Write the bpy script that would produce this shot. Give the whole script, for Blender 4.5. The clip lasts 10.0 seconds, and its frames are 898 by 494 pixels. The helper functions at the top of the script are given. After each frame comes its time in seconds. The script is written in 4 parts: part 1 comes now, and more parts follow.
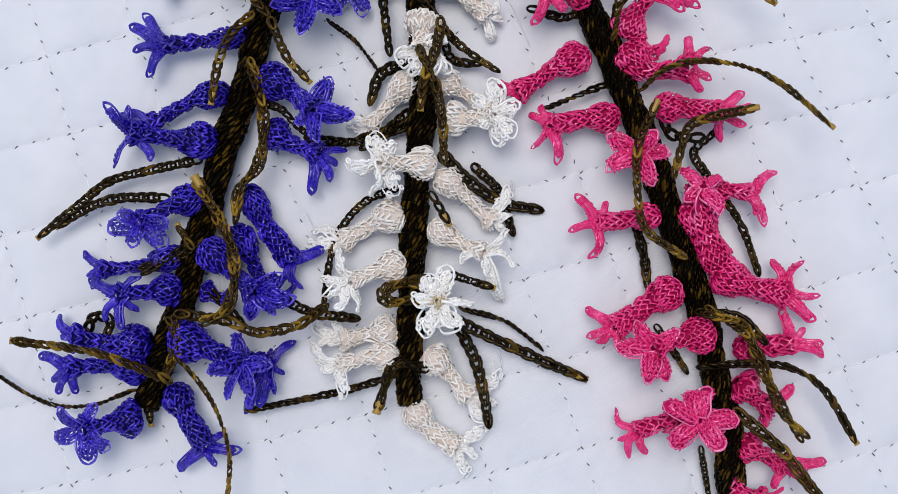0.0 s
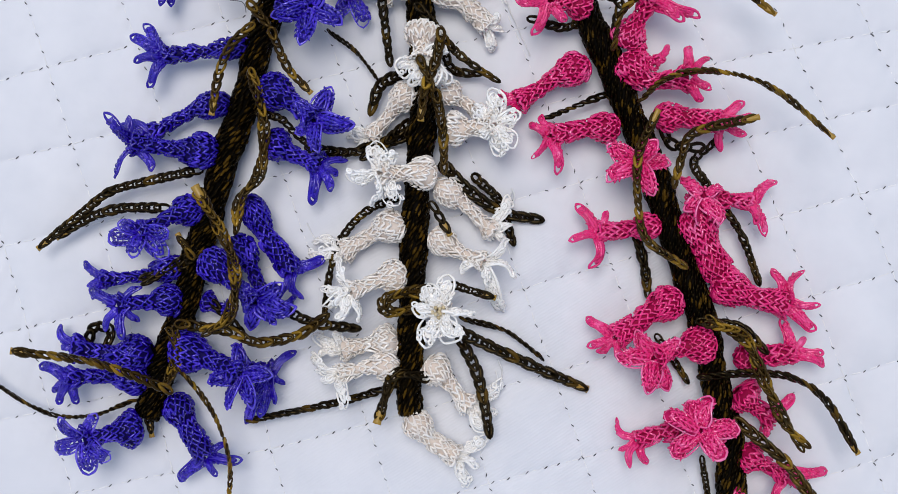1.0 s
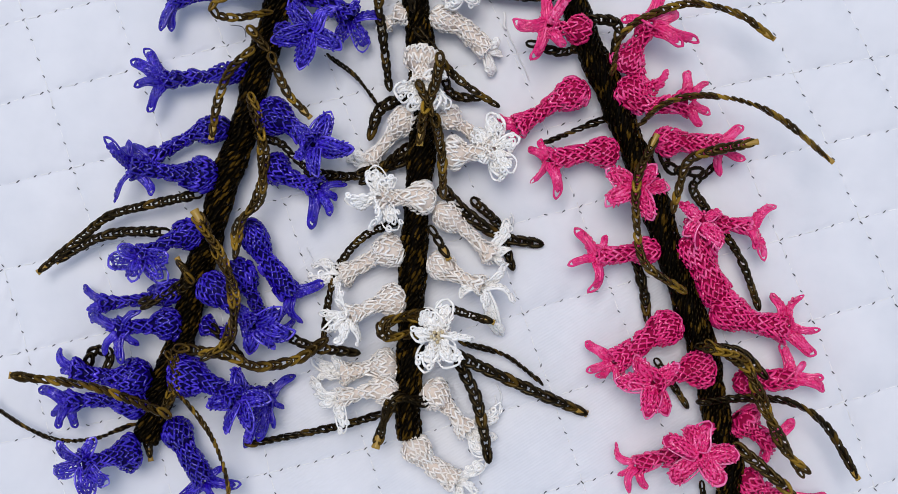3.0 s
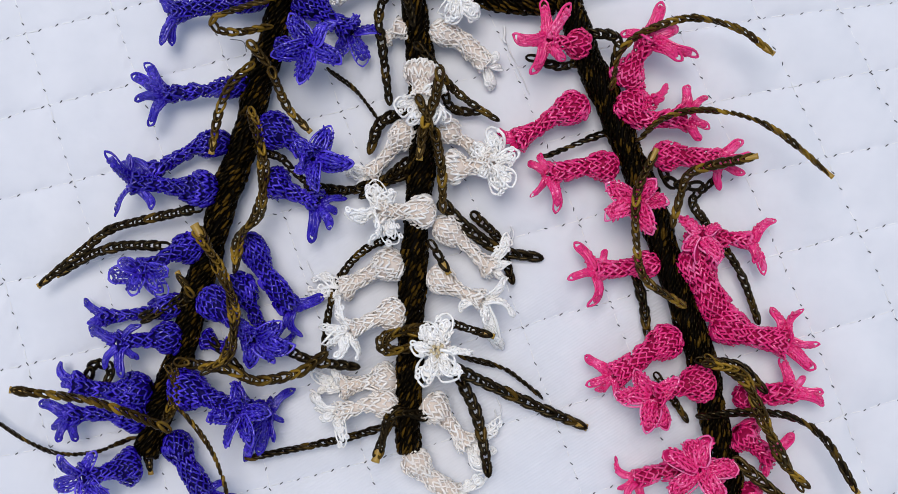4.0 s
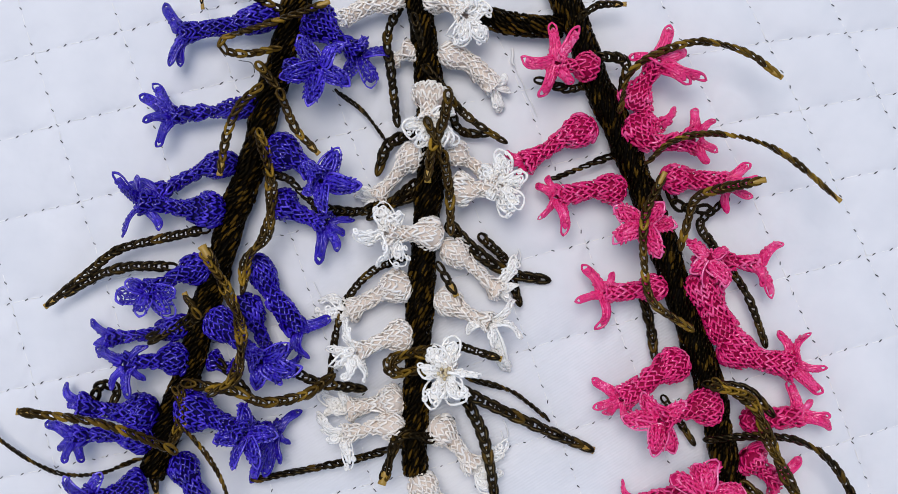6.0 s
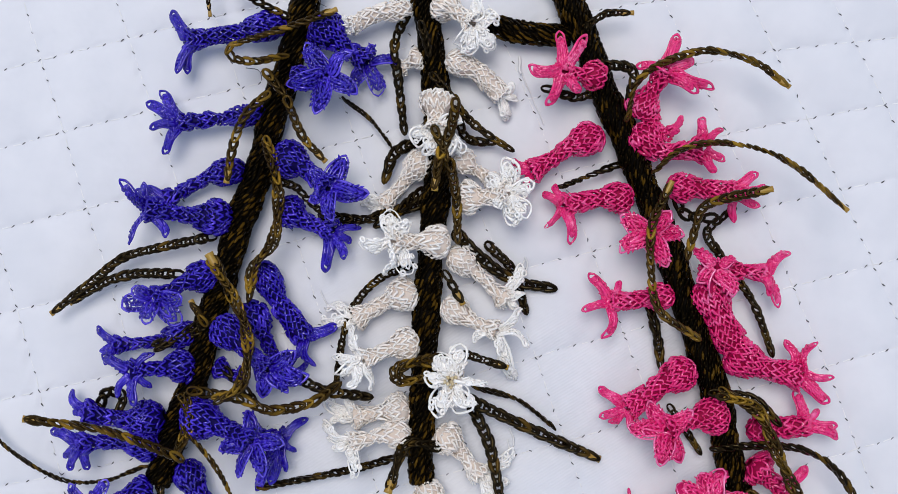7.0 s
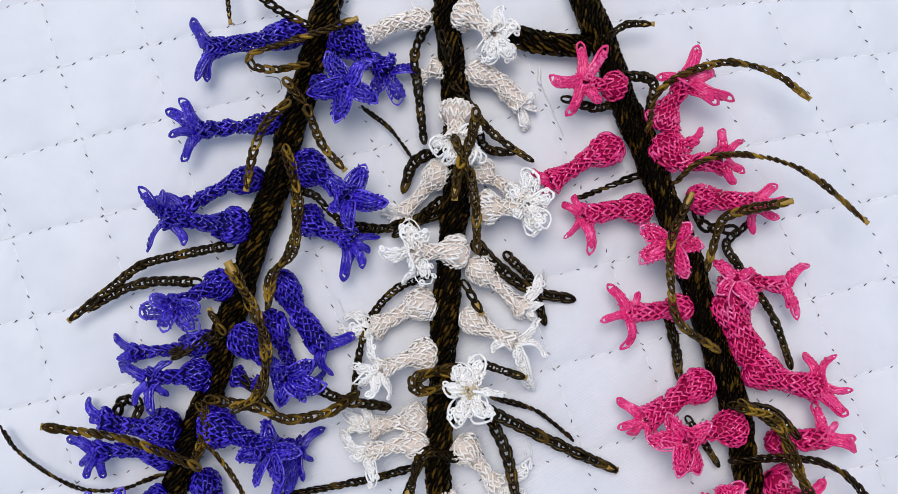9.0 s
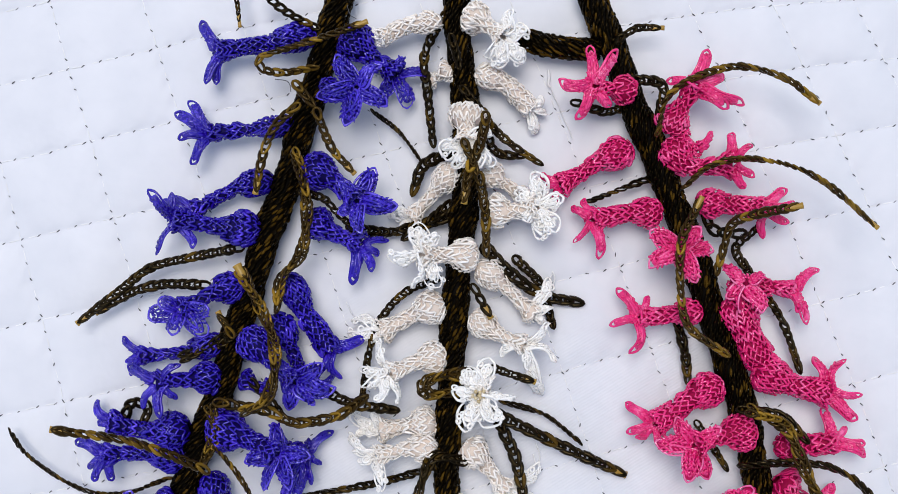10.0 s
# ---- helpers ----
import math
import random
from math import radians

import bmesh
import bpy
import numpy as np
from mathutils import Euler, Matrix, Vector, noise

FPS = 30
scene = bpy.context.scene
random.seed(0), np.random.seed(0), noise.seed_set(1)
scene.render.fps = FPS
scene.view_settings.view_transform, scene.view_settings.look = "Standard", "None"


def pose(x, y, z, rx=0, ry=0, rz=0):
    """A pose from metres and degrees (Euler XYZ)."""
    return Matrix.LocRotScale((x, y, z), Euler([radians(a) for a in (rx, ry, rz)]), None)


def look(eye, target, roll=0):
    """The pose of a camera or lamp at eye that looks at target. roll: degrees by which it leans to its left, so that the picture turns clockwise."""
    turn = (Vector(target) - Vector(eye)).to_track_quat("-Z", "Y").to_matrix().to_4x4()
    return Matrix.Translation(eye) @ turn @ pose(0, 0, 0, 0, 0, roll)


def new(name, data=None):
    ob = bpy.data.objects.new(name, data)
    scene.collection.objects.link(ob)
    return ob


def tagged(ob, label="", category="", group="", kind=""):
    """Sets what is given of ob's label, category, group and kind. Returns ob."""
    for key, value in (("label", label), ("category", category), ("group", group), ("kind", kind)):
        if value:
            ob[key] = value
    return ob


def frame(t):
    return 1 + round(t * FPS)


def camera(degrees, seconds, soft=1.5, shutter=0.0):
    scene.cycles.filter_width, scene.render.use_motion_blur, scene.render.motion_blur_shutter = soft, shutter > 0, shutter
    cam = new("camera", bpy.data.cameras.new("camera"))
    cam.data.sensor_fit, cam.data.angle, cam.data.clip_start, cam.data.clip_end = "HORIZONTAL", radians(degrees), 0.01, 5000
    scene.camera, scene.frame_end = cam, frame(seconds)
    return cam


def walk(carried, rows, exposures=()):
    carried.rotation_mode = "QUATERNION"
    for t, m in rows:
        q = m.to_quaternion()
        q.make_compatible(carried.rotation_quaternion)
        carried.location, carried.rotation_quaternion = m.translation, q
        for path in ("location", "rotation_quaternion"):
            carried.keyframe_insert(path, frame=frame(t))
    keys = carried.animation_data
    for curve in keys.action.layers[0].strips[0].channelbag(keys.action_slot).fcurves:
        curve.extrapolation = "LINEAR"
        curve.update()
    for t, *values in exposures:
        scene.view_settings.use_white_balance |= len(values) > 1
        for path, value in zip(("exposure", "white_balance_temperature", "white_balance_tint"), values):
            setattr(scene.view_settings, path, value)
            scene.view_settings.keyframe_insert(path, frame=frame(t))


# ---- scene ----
MM = 0.001
cam = camera(40.0, 10.0, soft=0.4)
# seconds, place in millimetres above the cloth, then the turn in degrees
ROWS = [
    (0.0, -0.00, -0.00, 343.43, -0.000, 0.000, -0.000),
    (0.5, -0.17, 0.28, 343.53, 0.157, -0.018, -0.054),
    (1.0, -0.12, 0.29, 343.61, 0.407, 0.002, -0.053),
    (1.5, 0.10, 0.69, 343.62, 0.588, 0.039, -0.063),
    (2.0, 0.13, 1.07, 343.66, 0.820, 0.045, -0.083),
    (2.5, 1.01, 1.56, 343.65, 1.007, 0.172, -0.039),
    (4.0, 2.95, 5.64, 344.17, 1.267, 0.470, 0.023),
    (4.5, 2.17, 6.70, 344.26, 1.371, 0.374, 0.041),
    (5.0, 1.78, 7.45, 344.28, 1.537, 0.377, 0.104),
    (5.5, 1.29, 8.18, 344.18, 1.646, 0.379, 0.169),
    (7.0, -1.52, 10.54, 343.96, 1.836, 0.361, 0.437),
    (7.5, -2.27, 10.81, 343.75, 1.939, 0.410, 0.522),
    (8.0, -4.25, 10.60, 343.61, 2.098, 0.305, 0.649),
    (8.5, -5.76, 10.92, 343.46, 2.138, 0.256, 0.722),
    (9.0, -7.71, 10.78, 343.39, 2.244, 0.170, 0.829),
    (9.5, -8.99, 10.80, 343.22, 2.315, 0.163, 0.933),
    (10.0, -9.99, 11.39, 343.13, 2.300, 0.199, 0.974),
]
walk(cam, [(t, pose(x * MM, y * MM, z * MM, rx, ry, rz)) for t, x, y, z, rx, ry, rz in ROWS],
     [(0.0, 0.04), (8.6, 0.05), (9.3, 0.17), (10.0, 0.20)])

# ---- daylight ----
world = bpy.data.worlds.new("overcast_sky")
scene.world = world
world.use_nodes = True
nt = world.node_tree
sky = nt.nodes.new("ShaderNodeTexSky")
sky.sky_type = "NISHITA"
sky.sun_disc = False
sky.sun_elevation = radians(76)
sky.sun_rotation = radians(-24)
haze = nt.nodes.new("ShaderNodeHueSaturation")
haze.inputs["Saturation"].default_value = 0.66
nt.links.new(sky.outputs[0], haze.inputs["Color"])
nt.links.new(haze.outputs[0], nt.nodes["Background"].inputs[0])
nt.nodes["Background"].inputs[1].default_value = 0.135
sun_data = bpy.data.lights.new("sun", "SUN")
sun_data.energy, sun_data.angle, sun_data.color = 1.55, radians(30), (1.0, 0.95, 0.90)
sun = new("sun", sun_data)
sun.matrix_world = look((-0.09, 0.22, 0.97), (0, 0, 0))


# ---- materials ----
def material(name):
    m = bpy.data.materials.new(name)
    m.use_nodes = True
    return m, m.node_tree, m.node_tree.nodes["Principled BSDF"]


def thread(name, dark, mid, light, rough=0.38, sheen=0.25, scatter=0.0, scale=900, specular=0.5, tint=(1, 1, 1), island=1.0, coat=0.0, turn=0.62):
    """Silky crochet thread: every strand has its own tone, fine fibres along it, random lighter and darker blotches."""
    m, tree, p = material(name)
    n, link = tree.nodes, tree.links.new
    geo = n.new("ShaderNodeNewGeometry")
    ramp = n.new("ShaderNodeValToRGB")
    ramp.color_ramp.elements[0].color, ramp.color_ramp.elements[1].color = (*dark, 1), (*light, 1)
    e = ramp.color_ramp.elements.new(turn)
    e.color = (*mid, 1)
    coord = n.new("ShaderNodeTexCoord")
    patch = n.new("ShaderNodeTexNoise")
    patch.inputs["Scale"].default_value = 160
    fibre = n.new("ShaderNodeTexNoise")
    fibre.inputs["Scale"].default_value = scale * 3
    fibre.inputs["Detail"].default_value = 3
    link(coord.outputs["Object"], patch.inputs["Vector"])
    link(coord.outputs["Object"], fibre.inputs["Vector"])
    add = n.new("ShaderNodeMath")
    add.operation = "MULTIPLY_ADD"
    add.inputs[1].default_value, add.inputs[2].default_value = 0.9, -0.42
    link(patch.outputs[0], add.inputs[0])
    both = n.new("ShaderNodeMath")
    both.use_clamp = True
    own = n.new("ShaderNodeMath")
    own.operation = "MULTIPLY_ADD"
    own.inputs[1].default_value, own.inputs[2].default_value = island, 0.5 - 0.5 * island
    link(geo.outputs["Random Per Island"], own.inputs[0])
    link(own.outputs[0], both.inputs[0])
    link(add.outputs[0], both.inputs[1])
    link(both.outputs[0], ramp.inputs[0])
    link(ramp.outputs[0], p.inputs["Base Color"])
    bump = n.new("ShaderNodeBump")
    bump.inputs["Strength"].default_value, bump.inputs["Distance"].default_value = 0.2, 0.0002
    link(fibre.outputs[0], bump.inputs["Height"])
    link(bump.outputs[0], p.inputs["Normal"])
    p.inputs["Roughness"].default_value = rough
    p.inputs["Specular IOR Level"].default_value = specular
    p.inputs["Specular Tint"].default_value = (*tint, 1)
    p.inputs["Coat Weight"].default_value = coat
    p.inputs["Coat Roughness"].default_value = 0.12
    p.inputs["Sheen Weight"].default_value = sheen
    p.inputs["Sheen Roughness"].default_value = 0.4
    p.inputs["Sheen Tint"].default_value = (*light, 1)
    if scatter:
        p.inputs["Subsurface Weight"].default_value = scatter
        p.inputs["Subsurface Radius"].default_value = (1, 0.9, 0.8)
        p.inputs["Subsurface Scale"].default_value = 0.001
    return m


# the light tones of blue and pink strands also stand in for glints
BLUE = thread("violet_blue_thread", (0.006, 0.001, 0.15), (0.017, 0.003, 0.37), (0.12, 0.06, 0.90), 0.16, 0.0, specular=0.6, tint=(0.8, 0.75, 1.0), island=0.45, coat=0.45, turn=0.66)
PINK = thread("rose_pink_thread", (0.48, 0.004, 0.075), (0.80, 0.020, 0.19), (0.96, 0.20, 0.45), 0.16, 0.0, specular=0.65, tint=(1.0, 0.8, 0.9), island=0.45, coat=0.45, turn=0.66)
CREAM = thread("cream_white_thread", (0.92, 0.81, 0.71), (0.96, 0.89, 0.81), (0.975, 0.95, 0.905), 0.22, 0.0, scatter=0.25, island=0.5, coat=0.2)
LACE = thread("white_lace_thread", (0.93, 0.875, 0.80), (0.97, 0.94, 0.89), (0.985, 0.97, 0.945), 0.22, 0.0, scatter=0.25, island=0.6, coat=0.3)
STRAW = thread("straw_thread", (0.45, 0.35, 0.18), (0.58, 0.47, 0.28), (0.7, 0.6, 0.4), 0.5, 0.05)
# gold end of the brown ramps: highlights painted into the colour of some strands
BROWN = thread("dark_olive_brown_thread", (0.0005, 0.0003, 0.0002), (0.0020, 0.0009, 0.0003), (0.075, 0.040, 0.005), 0.12, 0.0, specular=0.10, tint=(1.0, 0.72, 0.3), turn=0.76)
OLIVE = thread("golden_olive_brown_thread", (0.003, 0.0013, 0.0004), (0.030, 0.0145, 0.0017), (0.33, 0.19, 0.018), 0.12, 0.0, specular=0.36, tint=(1.0, 0.72, 0.3), turn=0.58, island=0.8)
LEAF = thread("brown_leaf_thread", (0.0008, 0.0004, 0.0002), (0.0050, 0.0023, 0.0006), (0.12, 0.065, 0.007), 0.12, 0.0, specular=0.24, tint=(1.0, 0.74, 0.35), turn=0.68, island=0.75)
AMBER = thread("glued_amber_thread_end", (0.20, 0.10, 0.010), (0.34, 0.20, 0.022), (0.46, 0.30, 0.05), 0.35, 0.0)
# blue, pink and cream cores: darker copies, shade between strands put into the colour
BLUE_GAP_SHADE = thread("violet_blue_gap_shade", (0.003, 0.0005, 0.055), (0.006, 0.001, 0.10), (0.010, 0.002, 0.16), 0.6, 0.0, specular=0.1)
PINK_GAP_SHADE = thread("rose_pink_gap_shade", (0.26, 0.0015, 0.04), (0.38, 0.004, 0.07), (0.49, 0.008, 0.10), 0.6, 0.0, specular=0.1)
BROWN_INNER = thread("dark_brown_inner_layer", (0.0012, 0.0007, 0.0004), (0.002, 0.001, 0.0005), (0.004, 0.002, 0.0008), 0.8, 0.0, specular=0.1)
CREAM_GAP_SHADE = thread("cream_gap_shade", (0.69, 0.58, 0.49), (0.78, 0.68, 0.60), (0.86, 0.78, 0.71), 0.7, 0.0, specular=0.2)
# lighter copies for petal outlines: light through thin edges put into the colour
BLUE_EDGE = thread("pale_violet_lit_edge", (0.03, 0.012, 0.42), (0.075, 0.04, 0.62), (0.20, 0.14, 0.88), 0.12, 0.0, specular=0.7, coat=0.6)
PINK_EDGE = thread("pale_pink_lit_edge", (0.66, 0.04, 0.20), (0.84, 0.12, 0.34), (0.93, 0.34, 0.55), 0.12, 0.0, specular=0.7, coat=0.6)
WHITE = thread("white_sewing_thread", (0.72, 0.72, 0.72), (0.8, 0.8, 0.8), (0.86, 0.86, 0.86), 0.5, 0.1)
# colours the loose fibres, and the painted shade of needle holes along the seams
GREY = thread("dark_grey_hole_shade_and_fibre", (0.012, 0.012, 0.018), (0.07, 0.07, 0.085), (0.28, 0.28, 0.31), 0.5, 0.0)

GAP_SHADE = {BLUE.name: BLUE_GAP_SHADE, PINK.name: PINK_GAP_SHADE, CREAM.name: CREAM_GAP_SHADE}
EDGE = {BLUE.name: BLUE_EDGE, PINK.name: PINK_EDGE}


def satin():
    """White cotton satin: a fine diagonal rib, uneven weave and a slightly darker tone where the fold noise is low."""
    m, tree, p = material("white_cotton_satin")
    n, link = tree.nodes, tree.links.new
    coord = n.new("ShaderNodeTexCoord")
    turn = n.new("ShaderNodeMapping")
    turn.inputs["Rotation"].default_value = (0, 0, radians(58))
    link(coord.outputs["Object"], turn.inputs["Vector"])
    rib = n.new("ShaderNodeTexWave")
    rib.inputs["Scale"].default_value = 400
    rib.inputs["Distortion"].default_value = 1.2
    rib.inputs["Detail"].default_value = 2
    rib.inputs["Detail Scale"].default_value = 0.35
    link(turn.outputs[0], rib.inputs["Vector"])
    weave = n.new("ShaderNodeTexNoise")
    weave.inputs["Scale"].default_value, weave.inputs["Detail"].default_value = 2600, 2
    folds = n.new("ShaderNodeTexNoise")
    folds.inputs["Scale"].default_value, folds.inputs["Detail"].default_value = 75, 3
    for t in (weave, folds):
        link(coord.outputs["Object"], t.inputs["Vector"])
    ramp = n.new("ShaderNodeValToRGB")
    ramp.color_ramp.elements[0].position, ramp.color_ramp.elements[1].position = 0.3, 0.7
    ramp.color_ramp.elements[0].color, ramp.color_ramp.elements[1].color = (0.68, 0.695, 0.74, 1), (0.735, 0.745, 0.785, 1)
    link(folds.outputs[0], ramp.inputs[0])
    link(ramp.outputs[0], p.inputs["Base Color"])
    # ribs kept to one area, imitating where grazing light brings them out
    rib_map = n.new("ShaderNodeMapping")
    rib_map.inputs["Location"].default_value, rib_map.inputs["Scale"].default_value = (-0.1, 0.45, 0), (9, 12, 1)
    link(coord.outputs["Object"], rib_map.inputs["Vector"])
    rib_area = n.new("ShaderNodeTexGradient")
    rib_area.gradient_type = "SPHERICAL"
    link(rib_map.outputs[0], rib_area.inputs["Vector"])
    mask = n.new("ShaderNodeTexNoise")
    mask.inputs["Scale"].default_value = 30
    link(coord.outputs["Object"], mask.inputs["Vector"])
    both = n.new("ShaderNodeMath")
    link(mask.outputs[0], both.inputs[0])
    link(rib_area.outputs[0], both.inputs[1])
    some = n.new("ShaderNodeMapRange")
    some.inputs["From Min"].default_value, some.inputs["From Max"].default_value = 0.74, 1.1
    link(both.outputs[0], some.inputs[0])
    ribs = n.new("ShaderNodeMath")
    ribs.operation = "MULTIPLY"
    link(rib.outputs["Fac"], ribs.inputs[0])
    link(some.outputs[0], ribs.inputs[1])
    last = None
    for source, strength, distance in ((ribs, 0.3, 0.00012), (weave, 0.12, 0.0001), (folds, 0.25, 0.0022)):
        b = n.new("ShaderNodeBump")
        b.inputs["Strength"].default_value, b.inputs["Distance"].default_value = strength, distance
        link(source.outputs[0], b.inputs["Height"])
        if last:
            link(last.outputs[0], b.inputs["Normal"])
        last = b
    link(last.outputs[0], p.inputs["Normal"])
    p.inputs["Roughness"].default_value = 0.5
    p.inputs["Specular IOR Level"].default_value = 0.35
    p.inputs["Sheen Weight"].default_value = 0.15
    return m


SATIN = satin()


# ---- mesh helpers ----
class Strands:
    """Gathers strands of thread into one mesh."""

    def __init__(self):
        self.v, self.f, self.mat, self.n = [], [], [], 0

    def grid(self, rings, closed_along=False, slot=0):
        """rings: (stations, sides, 3), each station a closed ring."""
        s, k = rings.shape[:2]
        i = np.arange(s if closed_along else s - 1)[:, None]
        j = np.arange(k)[None, :]
        a, b = i * k + j, i * k + (j + 1) % k
        c, d = ((i + 1) % s) * k + (j + 1) % k, ((i + 1) % s) * k + j
        self.v.append(rings.reshape(-1, 3))
        q = np.stack([a, b, c, d], -1).reshape(-1, 4) + self.n
        self.f.append(q)
        self.mat.append(np.full(len(q), slot))
        self.n += s * k

    def bits(self, a, b, out, r, k=5, bulge=0.35, slot=0):
        """Many short strands at once: from a to b (n, 3), arched towards out, thickest in the middle."""
        n = len(a)
        d = b - a
        d /= np.linalg.norm(d, axis=1)[:, None] + 1e-12
        side = np.cross(d, out)
        side /= np.linalg.norm(side, axis=1)[:, None] + 1e-12
        up = np.cross(side, d)
        r = np.broadcast_to(np.asarray(r, float), (n,))[:, None, None, None]
        st = np.array([0.0, 0.28, 0.72, 1.0])
        th = np.array([0.35, 1.0, 1.0, 0.35])
        lift = np.array([-0.3, bulge, bulge, -0.3])
        ang = np.arange(k) * 2 * np.pi / k
        c = a[:, None] + (b - a)[:, None] * st[None, :, None] + up[:, None] * (lift[None, :, None] * r[:, :, 0])
        ring = side[:, None, None] * np.cos(ang)[None, None, :, None] + up[:, None, None] * np.sin(ang)[None, None, :, None]
        pts = c[:, :, None] + ring * (th[None, :, None, None] * r)
        base = (np.arange(n) * 4 * k)[:, None, None] + self.n
        i = np.arange(3)[None, :, None]
        j = np.arange(k)[None, None, :]
        q = np.stack([base + i * k + j, base + i * k + (j + 1) % k, base + (i + 1) * k + (j + 1) % k, base + (i + 1) * k + j], -1).reshape(-1, 4)
        self.v.append(pts.reshape(-1, 3))
        self.f.append(q)
        self.mat.append(np.full(len(q), slot))
        self.n += n * 4 * k

    def tube(self, path, r, k=6, closed=False, up=(0, 0, 1), flat=1.0, slot=0):
        path = np.asarray(path, float)
        if closed:
            d = np.roll(path, -1, 0) - np.roll(path, 1, 0)
        else:
            d = np.gradient(path, axis=0)
        d /= np.linalg.norm(d, axis=1)[:, None] + 1e-12
        side = np.cross(d, np.asarray(up, float))
        side /= np.linalg.norm(side, axis=1)[:, None] + 1e-9
        u = np.cross(side, d)
        ang = np.arange(k) * 2 * np.pi / k
        r = np.broadcast_to(np.asarray(r, float), (len(path),))[:, None, None]
        self.grid(path[:, None] + r * (side[:, None] * np.cos(ang)[None, :, None] + flat * u[:, None] * np.sin(ang)[None, :, None]), closed, slot)

    def mesh(self, name, mats):
        me = bpy.data.meshes.new(name)
        v, f = np.concatenate(self.v), np.concatenate(self.f)
        me.vertices.add(len(v))
        me.vertices.foreach_set("co", v.astype(np.float32).ravel())
        me.loops.add(f.size)
        me.loops.foreach_set("vertex_index", f.astype(np.int32).ravel())
        me.polygons.add(len(f))
        me.polygons.foreach_set("loop_start", np.arange(0, f.size, 4, dtype=np.int32))
        for m in mats:
            me.materials.append(m)
        me.polygons.foreach_set("material_index", np.concatenate(self.mat).astype(np.int32))
        me.polygons.foreach_set("use_smooth", np.ones(len(f), dtype=bool))
        me.update(calc_edges=True)
        me.validate()
        return me


def part(name, strands, mats, parent, label=""):
    ob = new(name, strands.mesh(name, mats))
    ob.parent = parent
    if label:
        tagged(ob, label)
    return ob


rng = np.random.default_rng(7)


def unit(v):
    return v / (np.linalg.norm(v) + 1e-12)


def spline(points, step):
    """A smooth line through the points, resampled at even steps (metres)."""
    p = np.asarray(points, float)
    if len(p) == 2:
        fine = p[0] + (p[1] - p[0]) * np.linspace(0, 1, 40)[:, None]
    else:
        q = np.vstack([2 * p[0] - p[1], p, 2 * p[-1] - p[-2]])
        out = []
        for i in range(1, len(q) - 2):
            t = np.linspace(0, 1, 24, endpoint=False)[:, None]
            a, b, c, d = q[i - 1], q[i], q[i + 1], q[i + 2]
            out.append(0.5 * (2 * b + (c - a) * t + (2 * a - 5 * b + 4 * c - d) * t**2 + (3 * b - a - 3 * c + d) * t**3))
        fine = np.vstack(out + [p[-1:]])
    s = np.r_[0, np.cumsum(np.linalg.norm(np.diff(fine, axis=0), axis=1))]
    n = max(3, int(round(s[-1] / step)) + 1)
    at = np.linspace(0, s[-1], n)
    return np.stack([np.interp(at, s, fine[:, k]) for k in range(3)], 1)


def frames_along(path):
    """Tangent, and two directions across it that do not twist."""
    d = np.gradient(path, axis=0)
    d /= np.linalg.norm(d, axis=1)[:, None] + 1e-12
    ref = np.array([0, 0, 1.0]) if abs(d[0][2]) < 0.8 else np.array([0, 1.0, 0])
    a = unit(ref - d[0] * ref.dot(d[0]))
    us = [a]
    for t in d[1:]:
        a = unit(a - t * a.dot(t))
        us.append(a)
    u = np.array(us)
    return d, u, np.cross(d, u)


class Skin:
    """Places on the surface of a tube that follows a line."""

    def __init__(self, path, radius):
        self.path, self.radius = path, radius
        self.s = np.r_[0, np.cumsum(np.linalg.norm(np.diff(path, axis=0), axis=1))]
        self.length = self.s[-1]
        self.d, self.u, self.v = frames_along(path)

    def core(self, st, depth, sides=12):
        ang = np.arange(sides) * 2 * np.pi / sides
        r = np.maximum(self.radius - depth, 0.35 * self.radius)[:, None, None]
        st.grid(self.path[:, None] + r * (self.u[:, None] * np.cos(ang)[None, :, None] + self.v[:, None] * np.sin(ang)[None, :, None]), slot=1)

    def at(self, arc, theta, lift=0.0):
        arc = np.clip(arc, 0, self.length)
        P, U, V = (np.stack([np.interp(arc, self.s, q[:, i]) for i in range(3)], 1) for q in (self.path, self.u, self.v))
        o = U * np.cos(theta)[:, None] + V * np.sin(theta)[:, None]
        return P + o * (np.interp(arc, self.s, self.radius) + lift)[:, None], o


